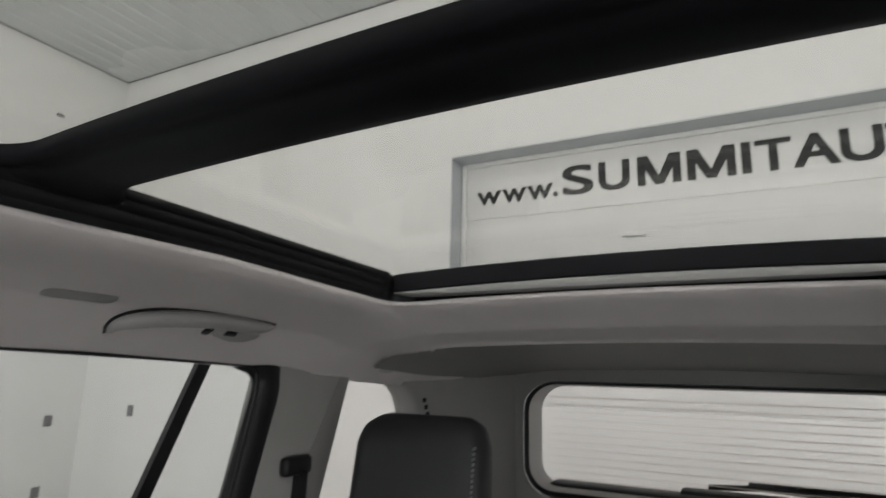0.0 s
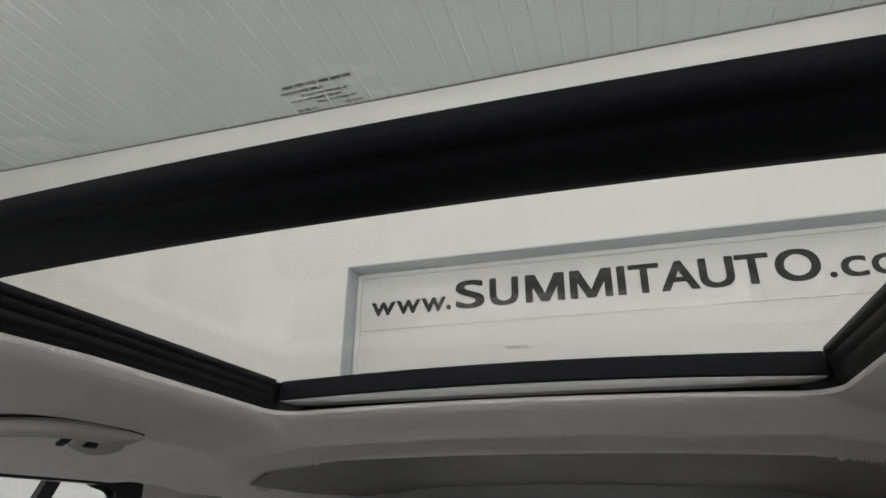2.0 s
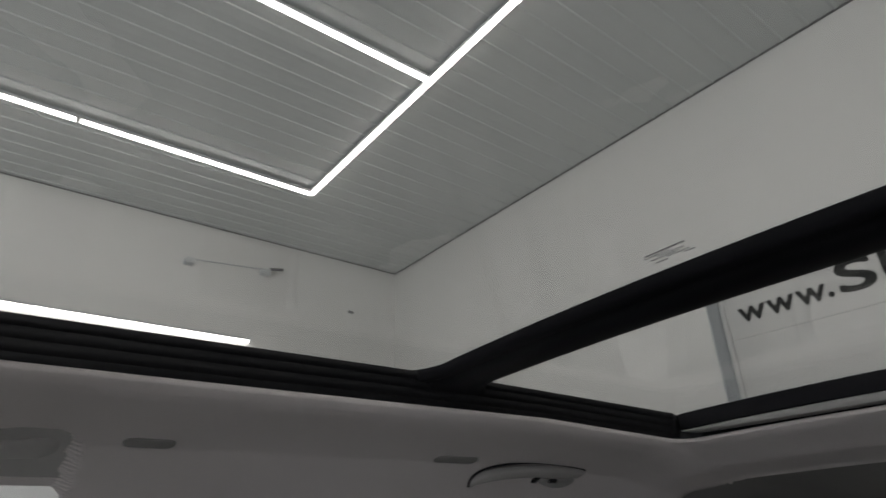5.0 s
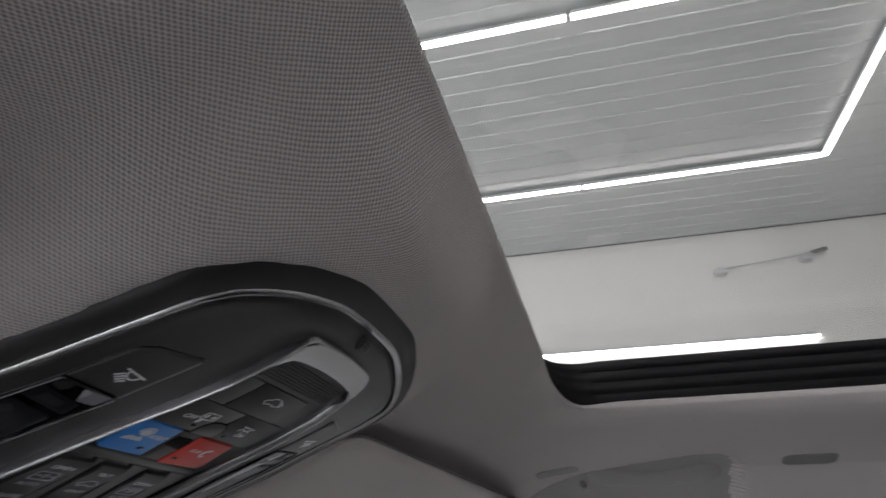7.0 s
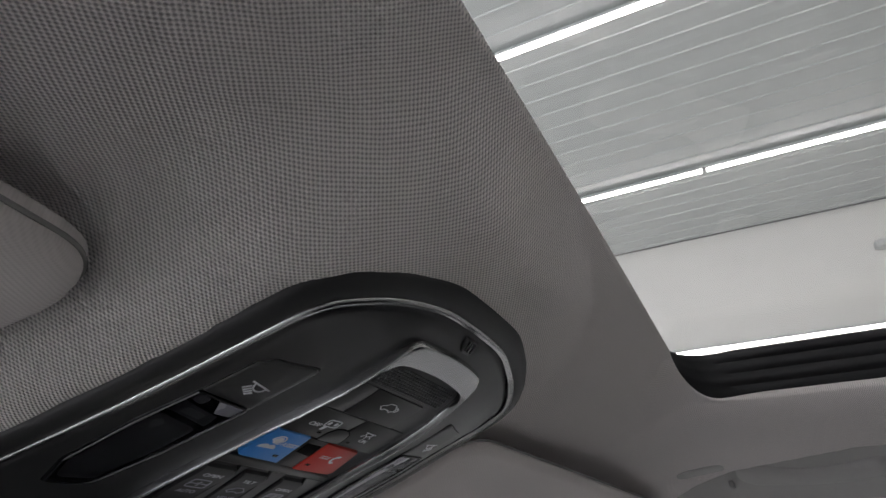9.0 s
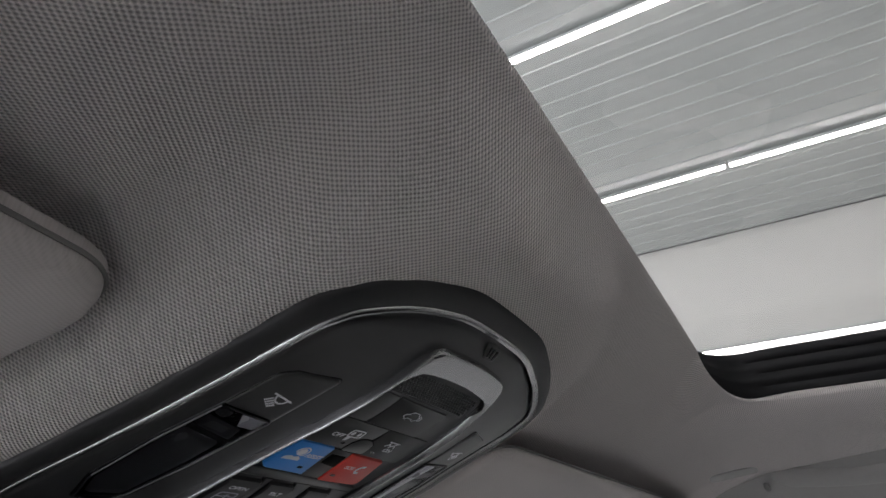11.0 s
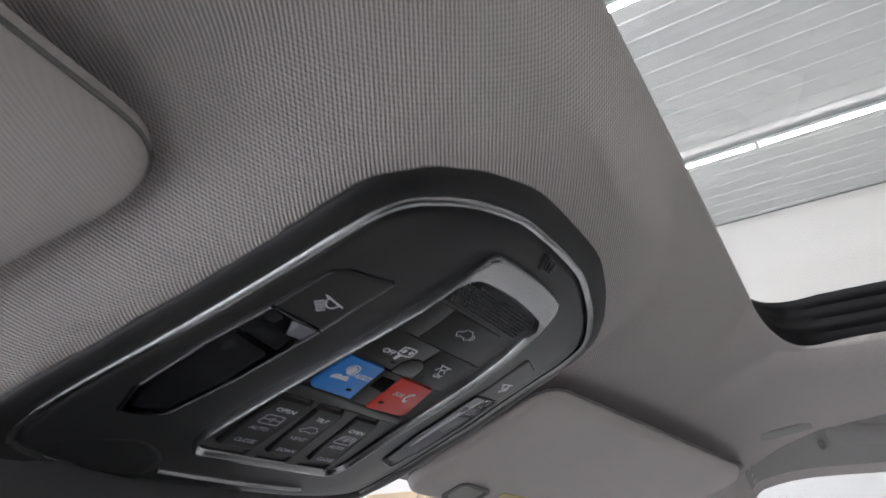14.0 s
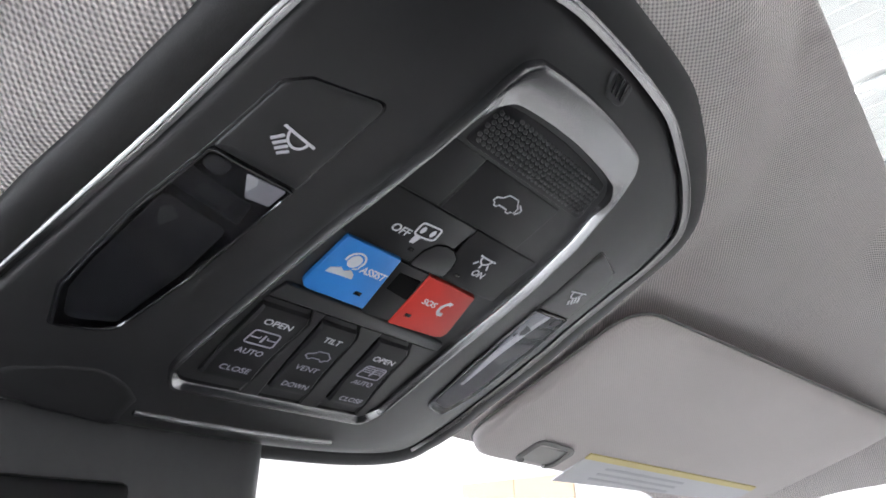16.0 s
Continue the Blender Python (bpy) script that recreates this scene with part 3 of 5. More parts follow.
def headliner():
    inner = oval(-OX, OX, OY0, OY1, (0.045, 0.055, 0.055, 0.045), 240, 20)
    outer = oval(-0.668, 0.668, -2.06, 0.335, (0.08, 0.10, 0.10, 0.08), 240, 20)
    rings = []
    for d, dz in ((0.020, 0.0075), (0.006, 0.0072), (0.0015, 0.006), (0.0, 0.003), (0.0006, 0.0)):
        ring = []
        for p, q in zip(inner, outer):
            n = (q - p).normalized()
            w = p + n * d
            ring.append((w.x, w.y, lip(p.x, p.y) + rise(p.y) + dz * (1 - 0.6 * ease(-0.085, -0.005, p.y))))
        rings.append(ring)
    for k in range(1, 91):
        s = (k / 90) ** 1.7
        ring = []
        for p, q in zip(inner, outer):
            a = p + (q - p).normalized() * 0.001
            w = a.lerp(q, s)
            ring.append((w.x, w.y, headz(w.x, w.y)))
        rings.append(ring)
    part("headliner", loft(rings), M_HEAD, car, "grey woven cloth headliner", sharp=60)
    top = []
    for d, z in ((0.03, -0.010), (0.03, 0.002)):
        top.append([(p.x + (q - p).normalized().x * d, p.y + (q - p).normalized().y * d, glassz(p.x, p.y) + z) for p, q in zip(inner, outer)])
    for s, z in ((0.5, 1.695), (1.0, 1.60)):
        top.append([(p.lerp(q, s).x * (1.05 if s == 1 else 1), p.lerp(q, s).y, z if s < 1 else max(1.56, headz(q.x, q.y) + 0.03)) for p, q in zip(inner, outer)])
    part("roof_panel", loft(top), M_BODY, car, "painted steel roof panel", sharp=60)


def rear_header():
    """Dark panel between the headliner's rear ledge and the tailgate."""
    # overlay on the cloth; its dark grey is partly the shade behind the ledge
    rings = []
    for lift in (0.0022, 0.0002):
        for k in (range(29) if lift > 0.001 else range(28, -1, -1)):
            y = -1.4505 - 0.60 * (k / 28) ** 1.2
            half = 0.60 - 0.02 * max(0, (-1.70 - y) / 0.35)
            rings.append([(half * (i / 24 - 1), y, headz(half * (i / 24 - 1), y) - lift - 0.0045 - 0.004 * ease(0.42, 0.56, half * abs(i / 24 - 1))) for i in range(49)])
    part("rear_header", loft(rings, False), M_TRIMD, car, "dark grey header panel behind the headliner, partly painted shade", sharp=60)


def sunroof():
    inner = oval(-OX, OX, OY0, OY1, (0.045, 0.055, 0.055, 0.045), 40, 8)

    def ring(inset, dz):
        out = []
        moved = inset_loop(inner, 1.0)
        for p, q in zip(moved, inner):
            w = ease(-0.055, 0.0, q.y)
            b = ease(-1.196, -1.216, q.y)
            d = (inset * (1 - w) + (-0.007 + 0.15 * inset) * w) * (1 - b) + (-0.016 - 0.2 * abs(inset)) * b
            low, top = lip(q.x, q.y) + rise(q.y) - 0.001 * w, glassz(q.x, q.y) + 0.001
            k = (dz - 0.010) / 0.0395
            n = p - q
            out.append((q.x + n.x * d, q.y + n.y * d, low + 0.004 + (top - low - 0.004) * k))
        return out

    steps = ((-0.010, 0.010), (-0.004, 0.016), (-0.003, 0.020), (0.003, 0.0225), (0.0042, 0.026), (0.0038, 0.030), (0.008, 0.0325), (0.0095, 0.036), (0.009, 0.0395), (0.0135, 0.0415), (0.0145, 0.0445), (0.0135, 0.0485), (-0.02, 0.0495))
    part("seal_frame", loft([ring(a, b) for a, b in steps]), M_RUBBER, car, "black ribbed rubber seal round the glass", sharp=50)

    def pane(name, y0, y1, dz):
        bm = bmesh.new()
        nx, ny = 24, 10
        for top in (0, 1):
            grid = []
            for j in range(ny + 1):
                y = y0 + (y1 - y0) * j / ny
                row = []
                for i in range(nx + 1):
                    x = -0.430 + 0.860 * i / nx
                    row.append(bm.verts.new((x, y, glassz(x, y) + dz + 0.004 * top)))
                grid.append(row)
            for j in range(ny):
                for i in range(nx):
                    bm.faces.new((grid[j][i], grid[j][i + 1], grid[j + 1][i + 1], grid[j + 1][i]))
        ob = part(name, bm, M_PANE, car, "clear lightly tinted roof glass")
        ob.visible_shadow = False

    pane("front_glass", -0.640, 0.040, 0.0)
    pane("rear_glass", -1.270, -0.670, 0.0)

    # beam between the panes
    prof = ((-0.609, 0.003), (-0.6092, -0.005), (-0.613, -0.0105), (-0.621, -0.0125), (-0.629, -0.0115), (-0.6325, -0.0145), (-0.641, -0.018), (-0.655, -0.0198), (-0.674, -0.0195), (-0.687, -0.0170), (-0.693, -0.013), (-0.695, -0.008), (-0.695, 0.003))
    rings = []
    for i in range(33):
        x = -0.425 + 0.85 * i / 32
        rings.append([(x, y, glassz(x, y) + dz) for y, dz in prof])
    part("cross_beam", loft(rings, True, True), M_GLOSSBLK, car, "black rounded beam between the two panes", sharp=50)
    # flared ends of the beam on the side rails
    for s in (-1, 1):
        rings = []
        for i in range(9):
            w = i / 8
            x = s * (0.345 + 0.062 * w)
            g = 0.030 * w ** 2.5
            rings.append([(x, y + (g if y > -0.65 else -g), glassz(x, y) + dz - 0.002 * w) for y, dz in prof])
        part("beam_end", loft(rings, True, True), M_GLOSSBLK, car, sharp=50)

    # rear: black band over the front of the rolled shade, and the shade's pale bar
    rings = []
    for i in range(33):
        x = -0.402 + 0.804 * i / 32
        gz = glassz(x, -1.22)
        yb = -1.219 - 0.006 * (1 - (x / 0.41) ** 2)
        rings.append([(x, yb + dy, gz + dz) for dy, dz in ((0, -0.0310), (0.003, -0.0285), (0.003, -0.002), (0, 0.001), (-0.05, 0.001), (-0.05, -0.0310))])
    part("rear_band", loft(rings, True, True), M_GLOSSBLK, car, sharp=50)
    rings = []
    for i in range(41):
        w = i / 40
        x = -0.400 + 0.800 * w
        thick = 0.002 + 0.0135 * math.sin(math.pi * w) ** 0.45
        base = glassz(x, -1.22) - 0.0312
        yb = -1.217 - 0.006 * (1 - (x / 0.41) ** 2)
        rings.append([(x, yb + dy, base - thick * k) for dy, k in ((0, 0.02), (0.0035, 0.2), (0.005, 0.55), (0.003, 0.9), (-0.003, 1.0), (-0.03, 1.0), (-0.03, 0.0))])
    part("shade_bar", loft(rings, True, True), M_SHADE, car, "pale grey front bar of the rolled sunshade", sharp=50)
    # black block fills the gap, its shade put in as colour
    part("shade_gap_fill", box(-0.41, 0.41, -1.262, -1.244, 1.649, 1.690), M_VOID, car, "black block for the shade in the gap behind the sunshade", smooth=False)
    # etched marks on the panes: plain bars
    M_ETCH = mat("etched_mark", (0.28, 0.285, 0.28), 0.7)
    rnd = random.Random(5)
    for cx, cy, k in ((-0.031, -0.573, 1.0), (-0.020, -1.135, 0.8)):
        z = glassz(cx, cy) - 0.0002
        for dy, x0, x1, h in ((0.0115, -0.022, 0.018, 0.0024), (0.0070, -0.004, 0.022, 0.0018), (0.0030, -0.016, 0.014, 0.0015), (-0.0005, -0.010, 0.020, 0.0015), (-0.0040, -0.018, 0.008, 0.0013), (-0.0085, 0.008, 0.020, 0.0018), (-0.0085, -0.020, -0.008, 0.0018)):
            x = x0
            while x < x1 - 0.002:
                w = min(rnd.uniform(0.0022, 0.0065), x1 - x)
                mark = box(cx + x * k, cx + (x + w) * k, cy + (dy - h / 2) * k, cy + (dy + h / 2) * k, z - 0.0004, z)
                part("etched_mark", mark, M_ETCH, car, smooth=False)
                x += w + 0.0012


def plate(poly, x0, x1, bevel=0.0):
    """A plate in the side of the cabin: outline in y and z, thickness along x."""
    return prism([Vector(p) for p in poly], x0, x1, lambda a, b, c: (c, a, b), bevel)


def cabin_side(s):
    zt = 1.60
    inner = s * 0.664
    P = lambda poly, r=0.02: rounded(poly, r)
    # pillars
    part("c_pillar", plate(P([(-1.232, zt), (-1.456, zt), (-1.450, 1.524), (-1.262, 0.95), (-1.080, 0.95)], 0.015), s * 0.72, s * 0.656, 0.012), M_PILLAR, car, "grey moulded pillar trim")
    part("b_pillar", plate(P([(-0.360, zt), (-0.500, zt), (-0.480, 0.95), (-0.330, 0.95)], 0.01), s * 0.72, s * 0.658, 0.010), M_PILLAR, car, "grey moulded pillar trim")
    # black seal along the rear edge of the rear door's window
    path = [(inner, -0.515, 1.20), (inner, -0.510, 1.50), (inner, -0.522, 1.544), (inner, -0.55, 1.553), (inner, -0.80, 1.5455), (inner, -1.06, 1.539), (inner, -1.150, 1.5355), (inner, -1.168, 1.530), (inner, -1.176, 1.518), (inner, -1.176, 1.49), (inner, -1.126, 1.27), (inner, -1.038, 0.95)]
    path = [tuple(p) for p in resample(path, 90, False)]
    part("window_seal", sweep(path, disc(0.0032, 8, 1.0), up=Vector((1, 0, 0))), M_RUBBER, car, "black rubber window seal")
    xf = inner + s * 0.012
    path = resample([(xf, -1.140, 1.566), (xf, -1.172, 1.558), (xf, -1.196, 1.544), (xf, -1.211, 1.524), (xf, -1.216, 1.500), (xf, -1.212, 1.475), (xf, -1.153, 1.27), (xf, -1.063, 0.95)], 60, False)
    part("door_frame", sweep(path, [(a * 1.0, b) for a, b in disc(0.038, 14, 0.55)], up=Vector((1, 0, 0))), M_RUBBER, car, "black door frame with rubber seal")
    part("window_bar", sweep([(s * 0.690, -1.077, 1.545), (s * 0.690, -0.971, 1.30), (s * 0.690, -0.82, 0.95)], [(-0.0115, -0.006), (0.0115, -0.006), (0.0115, 0.006), (-0.0115, 0.006)], up=Vector((1, 0, 0))), M_RUBBER, car, "black division bar of the window", sharp=30)
    glass = part("side_window", plate([(-0.50, 1.57), (-1.25, 1.57), (-1.09, 0.95), (-0.48, 0.95)], s * 0.694, s * 0.698), M_SIDE, car, "clear side window")
    glass.visible_shadow = False
    if s > 0:
        glass = part("side_window", plate([(0.38, 1.50), (0.20, 1.57), (-0.36, 1.57), (-0.33, 0.95), (0.95, 0.95), (0.95, 1.05)], s * 0.694, s * 0.698), M_SIDE, car, "clear side window")
        glass.visible_shadow = False
    glass = part("quarter_window", plate([(-1.41, 1.53), (-1.70, 1.53), (-1.76, 0.95), (-1.22, 0.95)], s * 0.694, s * 0.698), M_PRIV, car, "clear rear quarter window")
    glass.visible_shadow = False
    # rear pillar, turning in towards the tailgate
    rings = []
    for z in (0.95, 1.15, 1.30, 1.40, 1.44, 1.47, 1.49, 1.503, 1.513, 1.521, 1.53, 1.62):
        front = curve((0.95, 1.40, 1.44, 1.47, 1.49, 1.503, 1.513, 1.521, 1.53, 1.62), (-1.790, -1.735, -1.722, -1.705, -1.683, -1.655, -1.615, -1.55, -1.42, -1.42), z)
        rings.append([(s * x, y, z) for x, y in ((0.72, front), (0.664, front), (0.652, front - 0.010), (0.645, front - 0.06 if front < -1.6 else -1.72), (0.625, -1.86), (0.580, -1.98), (0.520, -2.055), (0.520, -2.12), (0.72, -2.12))])
    part("rear_pillar", loft(rings, True, True), M_PILLAR, car, "grey moulded rear pillar trim", sharp=50)
    for k in range(3):
        part("vent_slot", box(s * 0.640, s * 0.6475, -1.752 - 0.010 * k, -1.740 - 0.010 * k, 1.455 - 0.018 * k, 1.467 - 0.018 * k, 0.003), M_RUBBER, car)
    # lower side of the body closes the cabin
    # (the driver's door stands open: only the sill is left there)
    high = 0.95 if s > 0 else 0.42
    # unseen panels: pale in front to bounce light, black behind to bounce less
    part("door_panel" if s > 0 else "door_sill", box(min(s * 0.66, s * 0.74), max(s * 0.66, s * 0.74), -0.35, 1.0, 0.35, high, 0.01), M_LOWER, car, "unseen door panel below the window, pale to bounce light" if s > 0 else "light grey door sill")
    part("rear_side_panel", box(min(s * 0.66, s * 0.74), max(s * 0.66, s * 0.74), -2.12, -0.352, 0.35, 0.95, 0.01), M_LEATHER, car, "black side panel below the rear windows")
    part("windscreen_pillar", sweep([(s * 0.640, 0.30, 1.555), (s * 0.665, 0.62, 1.34), (s * 0.690, 1.02, 1.03)], disc(0.035, 10, 1.2)), M_TRIM, car, "grey moulded windscreen pillar")
    # belt guide on the pillar
    guide = part("belt_guide", box(min(s * 0.636, s * 0.658), max(s * 0.636, s * 0.658), -1.314, -1.238, 1.334, 1.370, 0.010, 4), M_RUBBER, car, "black belt guide")
    part("belt", sweep([(s * 0.645, -1.282, 1.345), (s * 0.640, -1.272, 1.20), (s * 0.640, -1.25, 0.98)], [(-0.0015, -0.022), (0.0015, -0.022), (0.0015, 0.022), (-0.0015, 0.022)], up=Vector((1, 0, 0))), M_RUBBER, guide, "black seat belt webbing")


def cap_oval(x, y, w, h, material, name, s=1, dark=False):
    """A small flush cap let into the headliner."""
    e = 0.004
    z = headz(x, y)
    nx = (headz(x + e, y) - headz(x - e, y)) / (2 * e)
    ny = (headz(x, y + e) - headz(x, y - e)) / (2 * e)
    n = Vector((nx, ny, -1)).normalized()
    t = Vector((0, 1, ny)).normalized()
    side = t.cross(n).normalized()
    o = Vector((x, y, z))
    out = rounded([(-w / 2, -h / 2), (w / 2, -h / 2), (w / 2, h / 2), (-w / 2, h / 2)], h * 0.48, 6)
    place = lambda a, b, c: o + t * a + side * b + n * c
    return part(name, prism(out, -0.004, 0.0022, place, 0.0015), material, car, "flush oval cap in the headliner")


def front_handle(s):
    """Folded handle in a moulded hollow over the front door."""
    y0, y1, x = -0.016, -0.196, s * 0.606
    n = Vector((-s * 0.50, 0, -0.866))
    side = Vector((s * 0.866, 0, -0.50))
    rings = []
    for i in range(41):
        w = i / 40
        y = y0 + (y1 - y0) * w
        e = min(1, 7.5 * min(w, 1 - w)) ** 0.5
        mid = math.sin(math.pi * w) ** 1.5
        c = Vector((x, y, headz(x, y))) + n * (-0.007 + 0.002 * e) + side * 0.010 * mid
        wide, thick = (0.0215 - 0.005 * mid) * (0.30 + 0.70 * e), 0.004 + 0.0085 * e
        ring = []
        for t in np.linspace(0, math.tau, 21)[:-1]:
            cu, su = math.cos(t), math.sin(t)
            ring.append(c + side * wide * math.copysign(abs(cu) ** 0.7, cu) + n * thick * math.copysign(abs(su) ** 0.8, su))
        rings.append(ring)
    rows = []
    for i in range(45):
        y = -0.2035 + 0.285 * i / 44
        top = curve((-0.206, -0.197, -0.182, -0.157, -0.02, 0.075, 0.10), (0.566, 0.549, 0.540, 0.538, 0.576, 0.606, 0.618), y)
        rows.append([(s * xx, y, headz(s * xx, y) - 0.0012) for xx in np.linspace(top, 0.652, 16)])
    # lining darker than the cloth, so the hollow's shade is partly colour
    part("handle_hollow", loft(rows, False), M_HANDLE, car, "moulded hollow behind the folded handle, shade put into its grey", sharp=60)
    handle = part("grab_handle", loft(rings, True, True), M_HANDLE, car, "light grey moulded grab handle")
    part("hinge", box(-0.014, 0.014, -0.003, 0.003, -0.004, 0.004, 0.002), M_TRIMD, handle, "", pose(x, y0 + 0.004, headz(x, y0) - 0.012))


def rear_handle(s):
    """Arched grab handle over the rear door, with a coat hook at its foot."""
    n = Vector((-s * 0.50, 0, -0.866))
    side = Vector((s * 0.866, 0, -0.50))

    def at(y, across, off):
        return Vector((s * 0.566, y, headz(0.566, y))) + side * across + n * off

    def soft(pts, turns=3):
        for _ in range(turns):
            out = [pts[0]]
            for a, b in zip(pts, pts[1:]):
                out += [tuple(p * 0.75 + q * 0.25 for p, q in zip(a, b)), tuple(p * 0.25 + q * 0.75 for p, q in zip(a, b))]
            pts = out + [pts[-1]]
        return pts

    # middle line of the grip: along the roof, down across it, half width, height over the cloth
    line = soft([(-0.858, 0.066, 0.006, -0.004), (-0.853, 0.046, 0.010, 0.003), (-0.857, 0.029, 0.012, 0.009), (-0.880, 0.014, 0.0125, 0.011), (-0.930, 0.0, 0.0125, 0.012), (-0.985, -0.007, 0.011, 0.012), (-1.040, -0.007, 0.0105, 0.011), (-1.075, -0.005, 0.010, 0.008), (-1.100, -0.002, 0.008, -0.003)])
    rings, gap = [], []
    for i, (y, across, half, off) in enumerate(line):
        a, b = line[max(0, i - 1)], line[min(len(line) - 1, i + 1)]
        d = Vector((b[0] - a[0], b[1] - a[1])).normalized()
        out = Vector((d.y, -d.x))
        ring = []
        for t in np.linspace(0, math.tau, 19)[:-1]:
            cu = math.copysign(abs(math.cos(t)) ** 0.7, math.cos(t)) * half
            su = math.copysign(abs(math.sin(t)) ** 0.8, math.sin(t)) * 0.009
            ring.append(at(y + out.x * cu, across + out.y * cu, off + su))
        rings.append(ring)
        gap.append(at(y - out.x * (half + 0.0005), across - out.y * (half + 0.0005), 0.0025))
    handle = part("grab_handle", loft(rings, True, True), M_HANDLE, car, "light grey moulded grab handle")
    # black bead puts the shade behind the grip in as colour
    part("gap_bead", sweep(gap[1:-4], disc(0.0026, 8, 0.8)), M_RUBBER, handle, "black bead, painted shade of the gap behind the grip")
    turn = Matrix((side, (0, 1, 0), -n)).transposed().to_4x4()
    place = lambda y, across, off: Matrix.Translation(at(y, across, off)) @ turn
    hook = [(-1.000, 0.020), (-1.088, 0.014), (-1.090, 0.030), (-1.074, 0.044), (-1.048, 0.048), (-1.016, 0.040), (-1.000, 0.034)]
    out = rounded([Vector(p) for p in hook], 0.006, 4)
    part("coat_hook", prism(out, -0.004, 0.008, lambda y, across, h: at(y, across, h), 0.002), M_HANDLE, handle, "small moulded coat hook")
    part("hook_slot", box(-0.009, 0.009, -0.006, 0.006, -0.003, 0.003, 0.002), M_RUBBER, handle, "", place(-0.994, 0.031, 0.003))
    part("hook_pin", box(-0.0025, 0.0025, -0.012, 0.012, -0.002, 0.002, 0.001), M_CHROME, handle, "", place(-1.030, 0.025, 0.009))
    part("hook_notch", box(-0.002, 0.002, -0.010, 0.010, -0.002, 0.002, 0.001), M_RUBBER, handle, "", place(-1.030, 0.0205, 0.0085))


def tailgate():
    y = -2.10
    hole = oval(-0.472, 0.468, 1.225, 1.503, (0.06, 0.078, 0.078, 0.06), 16, 8)
    big = oval(-0.74, 0.74, 0.35, 1.62, 0.03, 16, 8)

    def grow(d):
        """The opening's outline grown outwards, less so along its top."""
        return [Vector((p.x, q.y + (p.y - q.y) * (1 - 0.5 * ease(1.43, 1.49, q.y)))) for p, q in zip(inset_loop(hole, -d), hole)]

    rings = [[(p.x, y + 0.03, p.y) for p in big], [(p.x, y + 0.03, p.y) for p in grow(0.045)], [(p.x, y + 0.022, p.y) for p in grow(0.030)]]
    part("tailgate", loft(rings), M_TRIMD, car, "dark grey tailgate trim", sharp=50)
    rings = [[(p.x, y + dy, p.y) for p in grow(d)] for d, dy in ((0.032, 0.012), (0.027, 0.027), (0.022, 0.034), (0.016, 0.031), (0.010, 0.012))]
    part("tailgate_seal", loft(rings), M_RUBBER, car, "black rubber tailgate seal", sharp=60)
    rings = [[(p.x, y + dy, p.y) for p in grow(d)] for d, dy in ((0.011, 0.026), (0.008, 0.010), (0.004, -0.030), (0.0, -0.055))]
    part("window_reveal", loft(rings), M_TRIM, car, "grey moulded reveal round the rear window", sharp=60)
    win = part("rear_window", plate([(p.x, p.y) for p in grow(0.01)], 0, 0.004), M_PRIV, car, "rear window with fine heating lines")
    me = win.data
    for v in me.vertices:
        a, b, c = v.co.y, v.co.z, v.co.x
        v.co = (a, y - 0.055 - c - (1.512 - b) * 0.12, b)
    win.visible_shadow = False
    M_WIRE = mat("heating_line", (0.55, 0.47, 0.43), 0.6)
    for k in range(12):
        z = 1.470 - 0.0215 * k
        yy = y - 0.053 - (1.512 - z) * 0.12
        half = 0.446 if k < 10 else 0.435
        part("heating_line", box(-half - 0.02, half, yy, yy + 0.0006, z - 0.0010, z + 0.0010), M_WIRE, win, smooth=False)
    # wiper outside the window, and the dark trim at its foot
    bm = box(-0.44, 0.44, y - 0.10, y - 0.02, 1.16, 1.231, 0.012)
    part("window_foot", bm, M_RUBBER, car, "black trim at the foot of the rear window")
    bm = box(-0.44, 0.085, y - 0.11, y - 0.05, 1.19, 1.243, 0.012)
    part("wiper_cover", bm, M_RUBBER, car, "black wiper cover")
    wiper = part("wiper", sweep(resample([(0.02, y - 0.14, 1.242), (-0.12, y - 0.14, 1.252), (-0.30, y - 0.14, 1.245), (-0.42, y - 0.14, 1.225)], 24, False), disc(0.011, 8, 0.7)), M_RUBBER, car, "black rear wiper arm")
    part("wiper_blade", box(-0.44, -0.08, y - 0.125, y - 0.118, 1.255, 1.268, 0.002), M_RUBBER, wiper)


def closing():
    # unseen floor: pale in front to bounce light up, black behind to bounce less
    part("cabin_floor", box(-0.70, 0.70, -0.25, 1.05, 0.0, 0.35), M_LOWER, car, "unseen cabin floor, pale to bounce light up")
    part("boot_floor", box(-0.70, 0.70, -2.12, -0.25, 0.0, 0.35), M_LEATHER, car, "unseen rear cabin floor, black to bounce less light")
    part("dashboard", box(-0.66, 0.66, 0.62, 1.05, 0.35, 0.98, 0.03), M_LEATHER, car, "black dashboard")
    rings = []
    for k in (0, 1):
        rings.append([(-0.60, 0.315 + 0.004 * k, 1.555 + 0.004 * k), (0.60, 0.315 + 0.004 * k, 1.555 + 0.004 * k), (0.66, 1.04 + 0.004 * k, 1.00 + 0.004 * k), (-0.66, 1.04 + 0.004 * k, 1.00 + 0.004 * k)])
    ws = part("windscreen", loft(rings, True, True), M_SIDE, car, "clear windscreen")
    ws.visible_shadow = False


headliner()
rear_header()
sunroof()
